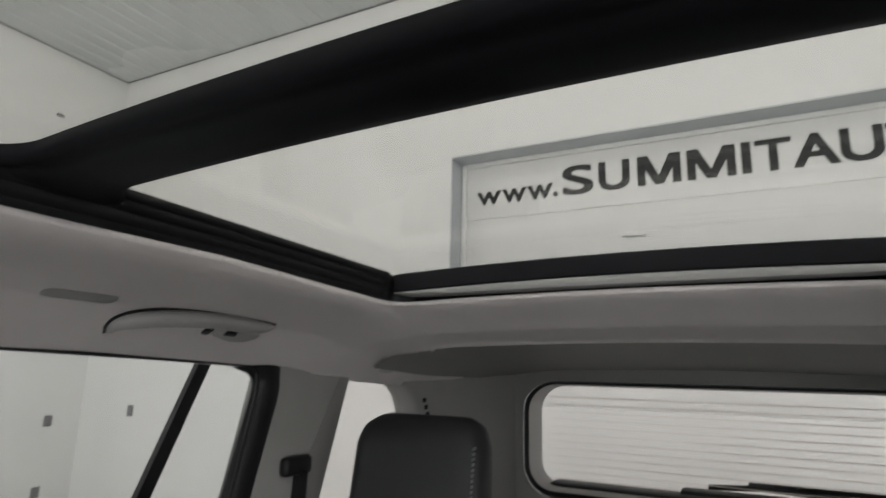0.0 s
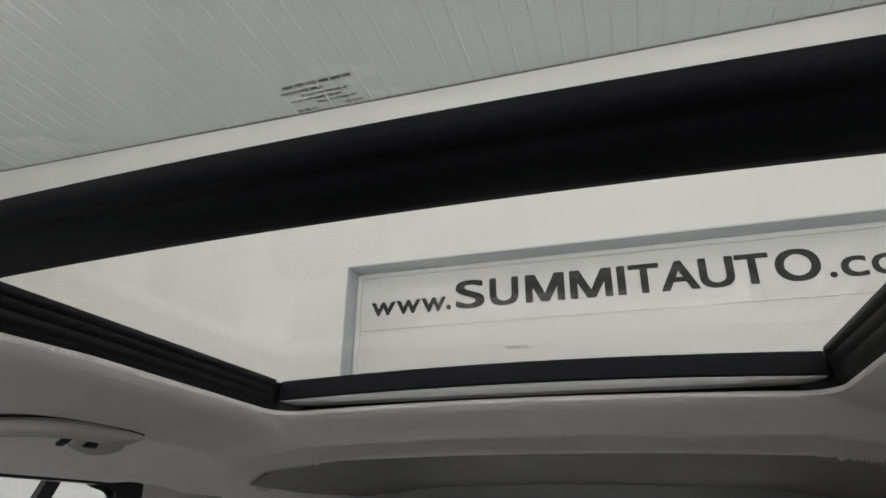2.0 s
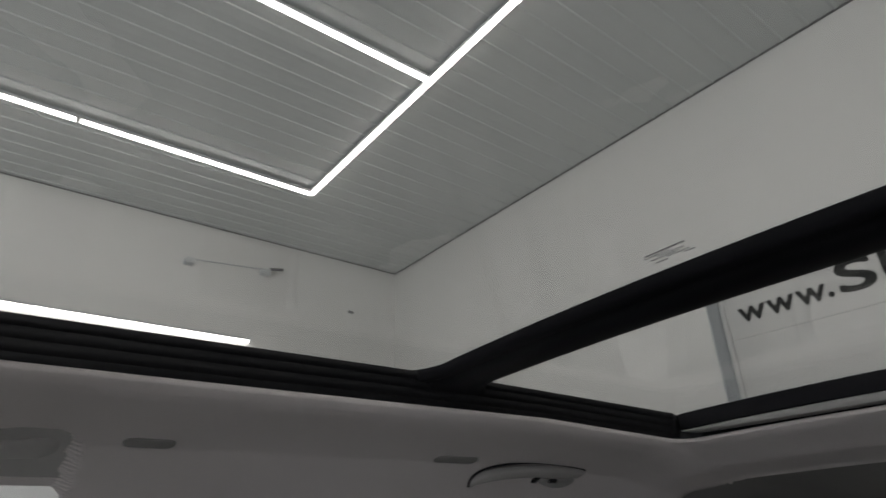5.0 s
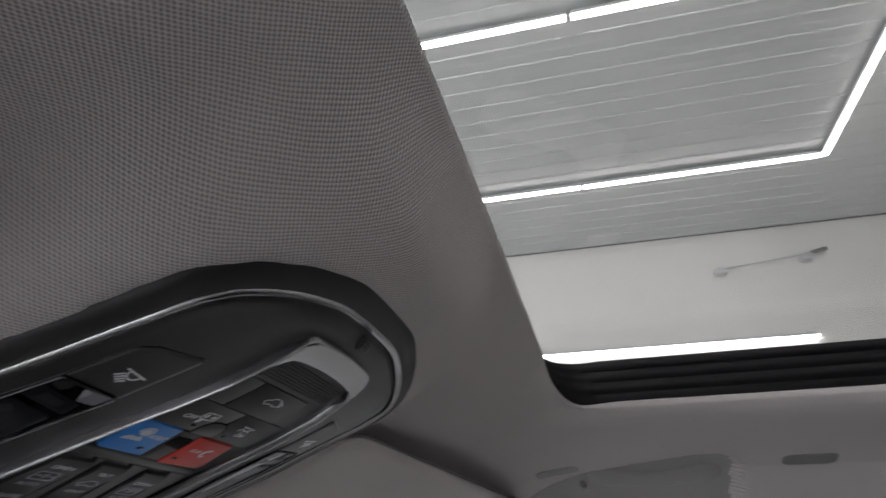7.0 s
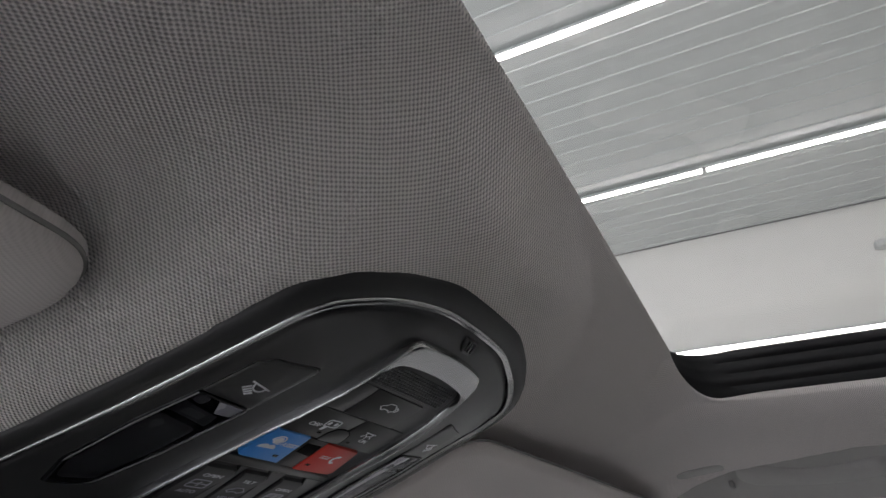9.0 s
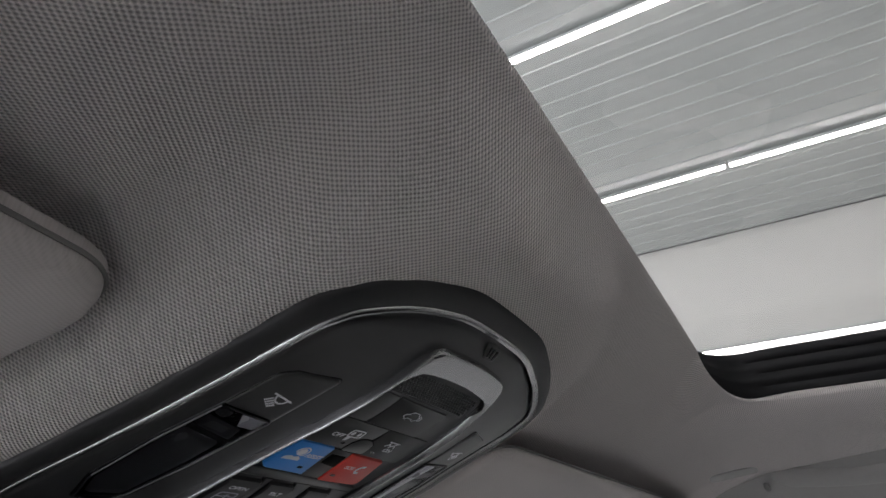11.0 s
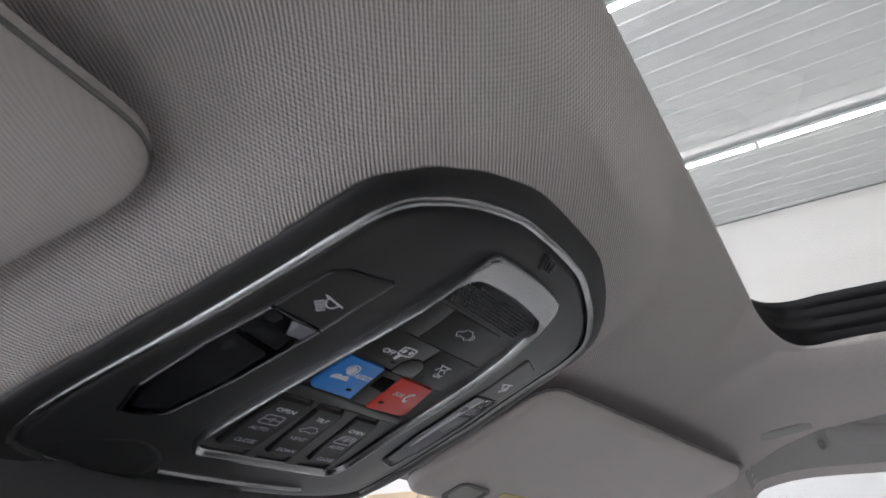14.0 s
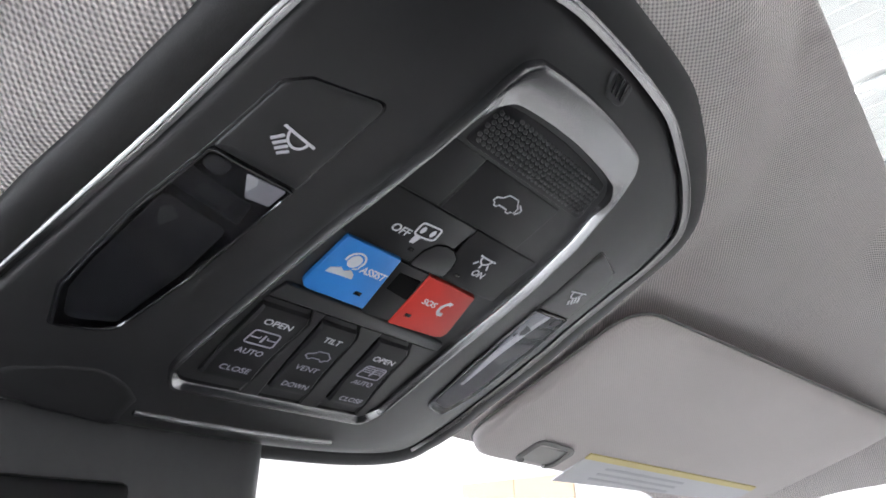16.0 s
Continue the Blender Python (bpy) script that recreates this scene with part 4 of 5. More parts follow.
for side in (1, -1):
    cabin_side(side)
    rear_handle(side)
    front_handle(side)
    for xx, yy, ww in ((0.560, 0.018, 0.060), (0.556, -0.286, 0.062), (0.560, -0.778, 0.090)):
        cap_oval(side * xx, yy, ww, 0.018 if yy > 0 else 0.025, M_HANDLE if yy > 0 else M_TRIMD, "cap")
    cap_oval(side * 0.615, -1.522, 0.050, 0.022, M_TRIM, "hook_cap")
tailgate()
closing()


def rear_seat(x, y):
    place = pose(x, y, 0)
    s = part("rear_seat", box(-0.24, 0.24, -0.09, 0.06, 0.34, 1.20, 0.05, 4), M_LEATHER, car, "black leather rear seat with a stitched headrest", place)
    bm = box(-0.137, 0.137, -0.060, 0.055, 1.235, 1.453, 0.052, 6)
    for v in bm.verts:
        w = (v.co.z - 1.255) / 0.195
        v.co.x *= 1.0 - 0.13 * max(0, w - 0.45)
        v.co.y += 0.018 * (v.co.x / 0.137) ** 2 - 0.02 * w
    part("headrest", bm, M_LEATHER, s, "black leather headrest")
    for sx in (-1, 1):
        for k in range(15 if sx < 0 else 0):
            z = 1.285 + 0.0085 * k
            w = (z - 1.255) / 0.195
            part("stitch", box(sx * 0.1215 - 0.0010, sx * 0.1215 + 0.0010, 0.040 - 0.02 * w, 0.0555 - 0.02 * w, z, z + 0.005), M_THREAD, s, smooth=False)
        part("post", sweep([(sx * 0.07, -0.005, 1.17), (sx * 0.07, -0.012, 1.27)], disc(0.006, 10), up=Vector((1, 0, 0))), M_CHROME, s, "chrome headrest post")


rear_seat(0.411, -1.345)
rear_seat(-0.411, -1.345)


def visor(s):
    """Sun visor folded up against the headliner; its rear edge sweeps back towards the door."""
    v = thing("sun_visor", "grey cloth sun visor folded up to the headliner", "sun visor", group="sun visors")
    pts = [(0.180, 0.149), (0.590, 0.073), (0.610, 0.250), (0.198, 0.316)]
    if s < 0:
        pts = [(0.163, 0.143), (0.545, 0.046), (0.565, 0.225), (0.209, 0.300)]
        pts = [(-a, b) for a, b in pts][::-1]
    rr = [0.030, 0.035, 0.03, 0.03] if s > 0 else [0.03, 0.03, 0.035, 0.030]
    out = resample(rounded(pts, rr, 14), 260)
    zz = lambda x, y: 1.5895 - 0.335 * (y - 0.1413) - 0.12 * (abs(x) - 0.178)
    rings = []
    th = 0.0125 if s > 0 else 0.0190
    for inset, dz in ((0.010, th), (0.003, th - 0.0005), (0.0, th - 0.004), (0.0, 0.006), (0.002, 0.0015), (0.006, 0.0), (0.02, -0.001)):
        rings.append([(p.x, p.y, zz(p.x, p.y) + dz) for p in inset_loop(out, inset)])
    part("panel", loft(rings, True, True), M_VISOR, v, "padded grey cloth panel", sharp=60)
    seam = [(p.x, p.y, zz(p.x, p.y) + 0.0095) for p in inset_loop(out, -0.0004)]
    part("edge_seam", sweep(seam, disc(0.0011, 6), True), M_TRIMD, v, "dark stitched edge seam")
    hinge = pts[1] if s > 0 else pts[2]
    part("hinge_rod", sweep([(hinge[0] - s * 0.03, hinge[1] + 0.012, zz(*hinge) + 0.010), (hinge[0] + s * 0.035, hinge[1] + 0.006, zz(*hinge) + 0.018), (hinge[0] + s * 0.05, hinge[1] + 0.006, zz(*hinge) + 0.040)], disc(0.005, 8)), M_TRIM, v, "grey hinge rod")
    if s < 0:
        part("lamp_switch", prism(rounded([Vector((-0.312 + a, 0.150 + b)) for a, b in ((-0.006, -0.006), (0.006, -0.006), (0.006, 0.006), (-0.006, 0.006))], 0.0055), -0.001, 0.003, lambda x, y, h: (x, y, zz(x, y) - h), 0.001), M_RUBBER, v, "small black button")
    return v


visor(1)
visor(-1)


# ---- overhead console: local x across, y forward along its face, z up into the roof ----
M_SATIN = grain(mat("black_satin_plastic", (0.020, 0.020, 0.021), 0.38), 300, (0.017, 0.017, 0.018), (0.024, 0.024, 0.025), 0.25, 2500, 0.00015, (0.33, 0.45))
M_FRAME = grain(mat("black_frame_plastic", (0.016, 0.016, 0.018), 0.5), 300, (0.013, 0.013, 0.014), (0.020, 0.020, 0.021), 0.3, 2200, 0.0002)
M_KEY = grain(mat("black_key", (0.008, 0.008, 0.009), 0.38, spec=0.35), 300, (0.007, 0.007, 0.008), (0.010, 0.010, 0.011), 0.15, 2500, 0.0001)
M_WELL = mat("black_gloss", (0.006, 0.006, 0.007), 0.15)
M_BLUE = grain(mat("blue_key", (0.02, 0.23, 0.68), 0.45), 300, (0.018, 0.22, 0.66), (0.024, 0.24, 0.70), 0.1, 2500, 0.0001)
M_RED = grain(mat("red_key", (0.58, 0.035, 0.022), 0.45), 300, (0.56, 0.032, 0.020), (0.60, 0.04, 0.026), 0.1, 2500, 0.0001)
M_PRINT = mat("white_print", (0.66, 0.66, 0.70), 0.5)
M_PRINTG = mat("grey_print", (0.40, 0.39, 0.46), 0.5)
M_LENS = mat("smoked_lens", (0.008, 0.008, 0.010), 0.06, coat=0.5)
M_REFL = grain(mat("lamp_reflector", (0.6, 0.6, 0.61), 0.35, 0.25), 200, (0.56, 0.56, 0.57), (0.70, 0.70, 0.71))
M_BEZEL = grain(mat("dark_satin_chrome", (0.3, 0.3, 0.31), 0.26, 1.0), 60, (0.28, 0.28, 0.285), (0.36, 0.36, 0.365), 0.0, None, 0.001, (0.16, 0.26))
M_MESH = grain(mat("speaker_mesh", (0.045, 0.045, 0.046), 0.4), 300, (0.04, 0.04, 0.041), (0.05, 0.05, 0.051))

CONSOLE = Matrix.Translation(CON_O) @ pose(0, 0, 0, -CON_TILT)
console = thing("overhead_console", "black overhead console with chrome trim, lamps and keys", "overhead console", m=CONSOLE)
def slab(name, outline, h0, h1, material, parent, label="", bevel=0.0008, curved=True):
    """A raised piece on the face, from h0 to h1 metres towards the cabin."""
    place = (lambda x, a, h: (x, a, dome(x, a) - h)) if curved else seat
    if curved:
        # the top follows the dome, so it is built in rings
        loops = [[Vector(place(p[0], p[1], z)) for p in inset_loop(outline, bevel * i)] for i, z in ((0.0, h0), (0.0, h1 - bevel), (0.35, h1 - bevel * 0.35), (1.0, h1))]
        top = inset_loop(outline, bevel)
        c = sum((Vector(p) for p in top), Vector((0, 0))) / len(top)
        loops += [[Vector(place(*(c + (p - c) * k), h1)) for p in top] for k in (0.85, 0.65, 0.45, 0.25, 0.08)]
        return part(name, loft(loops, True, True), material, parent, label, sharp=40)
    return part(name, prism(outline, h0, h1, place, bevel), material, parent, label, sharp=40)


def quad(x0, x1, a0, a1, r, flare=0.0):
    """Rounded four-cornered outline in mm; flare widens it towards the front."""
    return rounded([(x * MM, a * MM) for x, a in ((x0, a0), (x1, a0), (x1 + flare, a1), (x0 + flare, a1))], r * MM, 5)


def console_shell():
    outer, ring = smooth_outline(OUTER), smooth_outline(RING)
    rings = [[(p.x, p.y, rimz(p.y) + 0.045) for p in outer], [(p.x, p.y, rimz(p.y) + 0.004) for p in outer]]
    for w, lift, belly in ((0.02, 0.0018, 0), (0.08, 0.0004, 0), (0.30, 0, 0.0010), (0.55, 0, 0.0014), (0.80, 0, 0.0009), (1.0, 0.0008, 0), (1.04, 0.006, 0)):
        row = []
        for p, q in zip(outer, ring):
            r = p.lerp(q, w)
            row.append((r.x, r.y, rimz(p.y) * (1 - w) + ringz(q.y) * w + lift - belly))
        rings.append(row)
    part("frame", loft(rings), M_FRAME, console, "black grained plastic surround", sharp=50)
    # chrome line, from flank to flank round the rear
    line = [p for p in smooth_outline(RING, 260) if p.y < 0.236]
    k = max(range(len(line)), key=lambda i: (line[i] - line[i - 1]).length)
    line = line[k:] + line[:k]
    path = [(p.x, p.y, ringz(p.y) - 0.0002) for p in line]
    prof = [(0.0020, 0.0012), (0.0019, -0.0006), (0.0012, -0.0014), (0.0006, -0.0016), (0.0, -0.0011), (-0.0009, -0.0008), (-0.0021, -0.0005), (-0.0024, 0.0014)]
    part("chrome_line", sweep(path, prof), M_CHROME, console, "bright chrome trim line", sharp=50)
    # sculpted face inside the line
    cen = Vector((SHIFT, 0.115))
    rings = []
    steps = ((1.0, 1.0, 0.0), (0.988, 1.0, 0.0022), (0.978, 0.95, 0.0022), (0.968, 0.85, 0.0005), (0.95, 0.62, 0), (0.925, 0.30, 0), (0.90, 0.08, 0), (0.87, 0, 0), (0.80, 0, 0), (0.72, 0, 0), (0.63, 0, 0), (0.54, 0, 0), (0.45, 0, 0.0), (0.30, 0, 0.002), (0.15, 0, 0.002))
    for s, w, dip in steps:
        row = []
        for p in ring:
            q = cen + (p - cen) * s
            d = dome(q.x, q.y)
            row.append((q.x, q.y, d + (ringz(p.y) - dome(p.x, p.y)) * w + dip))
        rings.append(row)
    bm = loft(rings)
    bm.verts.ensure_lookup_table()
    last = [bm.verts[len(ring) * (len(steps) - 1) + i] for i in range(len(ring))]
    bm.faces.new(last)
    part("face", bm, M_SATIN, console, "black satin plastic face", sharp=50)
    # microphone slots at the rear
    slab("mic_plate", rounded([(x * MM, a * MM) for x, a in ((-5.5, -16.6), (8.5, -16.6), (11.5, -7.5), (0.5, -7.2))], 0.003, 5), -0.004, 0.0006, M_SATIN, console, "small black microphone plate", 0.0005)
    for k in range(3):
        slab("mic_slot", rounded([(x * MM, a * MM) for x, a in ((-3.0 + 3.6 * k, -16), (-1.2 + 3.6 * k, -16), (2.4 + 3.0 * k, -9.5), (1.2 + 3.0 * k, -9.5))], 0.0005, 3), -0.004, 0.0014, M_WELL, console, bevel=0.0002)


def bez(a):
    return curve((-2, 3, 8, 31, 45, 92, 165, 193, 206), (35.5, 39.5, 41.8, 45.5, 48, 54.5, 59.5, 61.5, 57.5), a)


def console_bezel():
    """Ridge of chrome round the keys: broad at the rear, with a slope that falls inwards to the sunken keys."""
    h = 0.0045
    sh = SHIFT / MM
    steps = list(np.linspace(4, 196, 24))
    rear = [(-35, -0.6), (-24, -2.0), (-12, -2.9), (0, -3.2), (12, -2.9), (24, -2.0), (35, -0.6)]
    out = rounded([((x + sh) * MM, a * MM) for x, a in rear + [(bez(a), a) for a in steps] + [(56, 207), (-56, 207)] + [(-bez(a), a) for a in reversed(steps)]], 0.007, 4)
    rear = [(-34.5, 15.2), (-24, 13.6), (-12, 12.6), (0, 12.2), (12, 12.6), (24, 13.6), (34.5, 15.2)]
    inn = rounded([((x + sh) * MM, a * MM) for x, a in rear + [(bez(a) - 3.6, a) for a in np.linspace(20, 194, 24)] + [(53, 202), (-53, 202)] + [(-bez(a) + 3.6, a) for a in np.linspace(194, 20, 24)]], 0.006, 4)
    out, inn = resample(out, 240), resample(inn, 240)
    # start both outlines at the middle of the rear edge
    turn = lambda pts: pts[(k := min(range(len(pts)), key=lambda i: abs(pts[i].x - SHIFT) + 5 * abs(pts[i].y - min(p.y for p in pts)))):] + pts[:k]
    out, inn = turn(out), turn(inn)
    rings = []
    for w, hh in ((-0.06, -0.004), (-0.03, h * 0.55), (0.0, h * 0.86), (0.05, h * 0.97), (0.12, h), (0.36, h * 0.99), (0.44, h * 0.93), (0.90, h * 0.50), (0.97, h * 0.40), (1.0, h * 0.25), (1.02, -0.004)):
        row = []
        for p, q in zip(out, inn):
            r = p.lerp(q, w)
            back = 1 - ease(0.008, 0.020, p.y)
            low = hh + (h - hh) * (0.9 if w < 0.93 else 0.8 if w < 0.98 else 0.55) * back if 0.3 < w < 1.01 else hh
            row.append((r.x, r.y, crown(r.y) - low))
        rings.append(row)
    part("chrome_bezel", loft(rings), M_BEZEL, console, "brushed chrome bezel round the keys", sharp=28)
    part("key_bed", prism(inset_loop(inn, -0.0008), -0.004, 0.0003, seat), M_FRAME, console, "black bed under the keys")


def seat(x, a, h):
    """A place h metres over the sunken key bed."""
    return (x, a, crown(a) + 0.002 - h)


def lettering(text, x, a, wide, size, h, parent, material=None, turn=0.0, bold=0.006):
    """Printed word centred on x, a (mm), read with its top to the rear."""
    cu = bpy.data.curves.new("print", "FONT")
    cu.body, cu.size, cu.offset, cu.extrude = text, size * MM, size * MM * bold, 0.00004
    cu.align_x, cu.align_y = "CENTER", "CENTER"
    tmp = bpy.data.objects.new("print", cu)
    scene.collection.objects.link(tmp)
    me = bpy.data.meshes.new_from_object(tmp.evaluated_get(bpy.context.evaluated_depsgraph_get()))
    bpy.data.objects.remove(tmp)
    xs = [v.co.x for v in me.vertices]
    k = wide * MM / (max(xs) - min(xs))
    c, s = math.cos(radians(turn)), math.sin(radians(turn))
    for v in me.vertices:
        p, q, z = v.co.x * k, v.co.y, v.co.z
        p, q = p * c - q * s, p * s + q * c
        v.co = seat(x * MM + p, a * MM - q, h + 0.00006 + z)
    me.materials.clear()
    me.materials.append(material or M_PRINT)
    ob = new("lettering", me)
    ob.parent = parent
    return tagged(ob, "white printed letters")


def stroke(pts, w, h, parent, material=None, closed=False, name="symbol", curved=False):
    """A printed line through pts (mm), w mm wide."""
    path = [Vector((x * MM, a * MM, dome(x * MM, a * MM) - h - 0.00012) if curved else seat(x * MM, a * MM, h + 0.00012)) for x, a in pts]
    hw = w * MM / 2
    bm = sweep(path, [(-hw, -0.0001), (hw, -0.0001), (hw, 0.0001), (-hw, 0.0001)], closed)
    return part(name, bm, material or M_PRINT, parent, smooth=False)


def blob(pts, h, parent, material=None, name="symbol", thick=0.00022):
    return part(name, prism([Vector((x * MM, a * MM)) for x, a in pts], h, h + thick, seat), material or M_PRINT, parent, smooth=False)


def arc(cx, ca, rx, ra, a0, a1, n=12):
    return [(cx + rx * math.cos(radians(a0 + (a1 - a0) * i / n)), ca + ra * math.sin(radians(a0 + (a1 - a0) * i / n))) for i in range(n + 1)]


def car_symbol(x, a, w, h, parent, material=None):
    """Outline of a small car seen from its side."""
    k = w / 14
    pts = [(-7, 1.5), (-6.6, -0.6), (-4, -1.6), (-2, -4), (3.6, -4.2), (5.6, -1.8), (6.8, -1.2), (7, 1.6), (5.2, 2), (4.6, 3.2), (3, 3.2), (2.4, 2), (-2.6, 2), (-3.2, 3.2), (-4.8, 3.2), (-5.4, 2)]
    stroke([(x + p * k, a + q * k) for p, q in pts], 0.55, h, parent, material, True)


def console_keys():
    # speaker grille: rows of small raised cells
    bm = prism(rounded([(x * MM, a * MM) for x, a in ((-34.0, 17.6), (-23, 15.8), (-11, 14.8), (1.5, 14.4), (14, 14.8), (26, 15.8), (37, 17.6), (40.5, 36.2), (-37.5, 36.2))], 0.003), 0, 0.0024, seat, 0.0008)
    grille = part("speaker_grille", bm, M_KEY, console, "black perforated speaker grille")
    bm = bmesh.new()
    for j in range(8):
        for i in range(26):
            x, a = -33.5 + 2.8 * i + (1.4 if j % 2 else 0), 18.9 + 2.05 * j
            if abs(x - 1.5) > 35.0 or a < 17.6 + 2.6 * ((x - 1.5) / 35) ** 2:
                continue
            rows = []
            for r, hh in ((1.12, 0.0023), (1.0, 0.0028), (0.55, 0.0031)):
                rows.append([bm.verts.new(seat((x + r * math.cos(t)) * MM, (a + 0.85 * r * math.sin(t)) * MM, hh)) for t in np.linspace(0, math.tau, 9)[:-1]])
            for lo, hi in zip(rows, rows[1:]):
                for q in range(8):
                    bm.faces.new((lo[q], lo[(q + 1) % 8], hi[(q + 1) % 8], hi[q]))
            bm.faces.new(rows[-1])
    part("mesh_relief", bm, M_MESH, grille, sharp=80)
    # fillers either side of the tailgate key; the outer one lies deeper
    slab("filler", quad(-43.5, -23.0, 37.2, 63.2, 0.8, -1.0), 0, 0.0026, M_KEY, console, bevel=0.0003, curved=False)
    slab("filler", quad(27.0, 43.5, 37.2, 63.2, 0.8, 2.0), 0, 0.0012, M_KEY, console, bevel=0.0003, curved=False)
    key = slab("tailgate_key", quad(-22.4, 26.3, 37.2, 63.2, 0.8), 0, 0.0028, M_KEY, console, "black tailgate key with a car symbol", 0.0004, False)
    car_symbol(0.5, 47.3, 13.5, 0.0028, key)
    stroke([(6.6, 44.6), (9.4, 46.2), (9.2, 47.6), (8.0, 49.2)], 0.75, 0.0028, key)
    # lamp keys
    left = slab("lamp_off_key", quad(-46.5, 1.0, 63.8, 92.2, 0.8, -1.5), 0, 0.0026, M_KEY, console, "black cabin lamp key", 0.0004, False)
    lettering("OFF", -27.6, 80.0, 9.2, 5.4, 0.0026, left, bold=0.02)
    stroke(rounded([(-22.6, 72.2), (-12.4, 71.4), (-11.4, 77.8), (-15.0, 78.6), (-17.8, 78.8), (-21.8, 78.8)], 1.6, 3), 0.8, 0.0026, left, closed=True)
    blob(arc(-19.6, 75.4, 1.1, 1.9, 0, 345, 10), 0.0026, left)
    blob(arc(-14.6, 75.0, 1.0, 1.9, 0, 345, 10), 0.0026, left)
    blob([(-20.6, 78.6), (-17.4, 78.6), (-18.2, 83.2), (-20.2, 83.4)], 0.0026, left)
    slab("key_slot", quad(-17.6, -14.8, 85.4, 87.2, 0.5), 0.001, 0.0028, M_WELL, left, bevel=0.0001, curved=False)
    right = slab("lamp_on_key", quad(1.6, 43.5, 63.8, 93.8, 0.8, 3.0), 0, 0.0024, M_KEY, console, "black cabin lamp key", 0.0004, False)
    stroke(arc(19.6, 73.6, 3.2, 3.6, 0, 180, 10) + [(22.8, 73.6)], 0.8, 0.0024, right)
    stroke([(14.6, 73.4), (16.0, 73.5)], 0.9, 0.0024, right)
    stroke([(23.4, 73.6), (24.8, 73.6)], 0.9, 0.0024, right)
    for d in (-1, 0, 1):
        stroke([(19.7 + 3.2 * d, 77.4 - 0.8 * abs(d)), (19.9 + 4.6 * d, 79.8 - 0.8 * abs(d))], 0.8, 0.0024, right)
    lettering("ON", 23.2, 83.0, 7.2, 5.2, 0.0024, right, bold=0.02)
    slab("key_slot", quad(13.2, 16.0, 87.6, 89.2, 0.5), 0.001, 0.0026, M_WELL, right, bevel=0.0001, curved=False)
    # tongue between the lamp keys, in a narrow groove
    tip = [(-11.2, 94), (-11.0, 84), (-8.2, 78.4), (-3.4, 76.8), (1.4, 77.2), (6.4, 80.4), (8.8, 86), (10.2, 93.2)]
    slab("tongue_groove", rounded([(x * MM, a * MM) for x, a in tip], 0.003, 4), 0, 0.00275, M_VOID, console, bevel=0.0001, curved=False)
    slab("tongue", inset_loop(rounded([(x * MM, a * MM) for x, a in tip], 0.003, 4), 0.0005), 0, 0.00285, M_KEY, console, "black tongue between the keys", 0.0004, False)
    slab("bridge", quad(-14.0, 3.6, 94.4, 128.4, 0.8, 6.2), 0, 0.0022, M_KEY, console, "", 0.0003, False)
    slab("sensor", rounded([(x * MM, a * MM) for x, a in ((-9.6, 99.8), (3.0, 99.6), (6.6, 112.6), (-7.8, 110.6))], 0.0008, 3), 0, 0.0026, M_VOID, console, "small dark sensor window", 0.0002, False)
    # call keys
    blue = slab("assist_key", rounded([(x * MM, a * MM) for x, a in ((-43.4, 92.9), (-14.9, 93.2), (-8.0, 126.2), (-42.6, 125.8))], [0.0008, 0.0008, 0.0010, 0.0055], 5), 0, 0.0030, M_BLUE, console, "blue assistance key with white print", 0.0005, False)
    blob(arc(-31.8, 103.2, 3.0, 3.6, 0, 345, 14), 0.0030, blue)
    stroke(arc(-31.8, 102.8, 4.2, 4.6, 165, 375, 12), 0.9, 0.0030, blue)
    stroke([(-27.8, 103.6), (-28.0, 106.0), (-30.0, 107.2)], 0.7, 0.0030, blue)
    blob([(-39.0, 113.2), (-38.4, 110.2), (-34.6, 108.2), (-32.4, 109.6), (-29.8, 108.0), (-27.2, 109.6), (-26.0, 112.4), (-32, 112.6)], 0.0030, blue)
    lettering("ASSIST", -19.8, 105.6, 13.0, 5.6, 0.0030, blue, bold=0.02)
    slab("key_slot", quad(-19.4, -15.8, 117.4, 119.6, 0.5), 0.001, 0.0033, M_WELL, blue, bevel=0.0001, curved=False)
    red = slab("call_key", rounded([(x * MM, a * MM) for x, a in ((4.0, 94.8), (35.4, 95.6), (46.0, 127.4), (9.8, 129.0))], [0.0008, 0.0008, 0.0055, 0.0010], 5), 0, 0.0030, M_RED, console, "red emergency call key with white print", 0.0005, False)
    lettering("SOS", 17.4, 108.8, 8.4, 5.0, 0.0030, red, bold=0.02)
    stroke(arc(30.4, 108.6, 5.6, 5.2, 240, 120, 8), 1.6, 0.0030, red)
    blob([(26.4, 103.4), (28.8, 103.8), (28.4, 105.8), (25.8, 105.6)], 0.0030, red)
    blob([(26.6, 111.6), (29.0, 111.2), (29.8, 113.2), (27.6, 114.0)], 0.0030, red)
    slab("key_slot", quad(12.2, 15.8, 119.0, 121.2, 0.5), 0.001, 0.0033, M_WELL, red, bevel=0.0001, curved=False)
    # lip in front of the call keys
    slab("key_lip", rounded([(x * MM, a * MM) for x, a in ((-47, 127.4), (-6, 128.2), (50.5, 131.0), (52, 137.4), (-49, 136.8))], 0.0012, 4), 0, 0.0026, M_SATIN, console, "black lip in front of the keys", 0.0008, False)
    # roof switches: rocking keys with a hollow and a raised lip
    words = (("OPEN", "AUTO", "CLOSE"), ("TILT", "VENT", "DOWN"), ("OPEN", "AUTO", "CLOSE"))
    spans = ((-48.2, -23.6, -47.5, -22.4), (-18.8, 2.6, -10.6, 12.0), (14.8, 36.0, 25.0, 49.5))
    names = ("shade_switch", "roof_switch", "shade_switch")
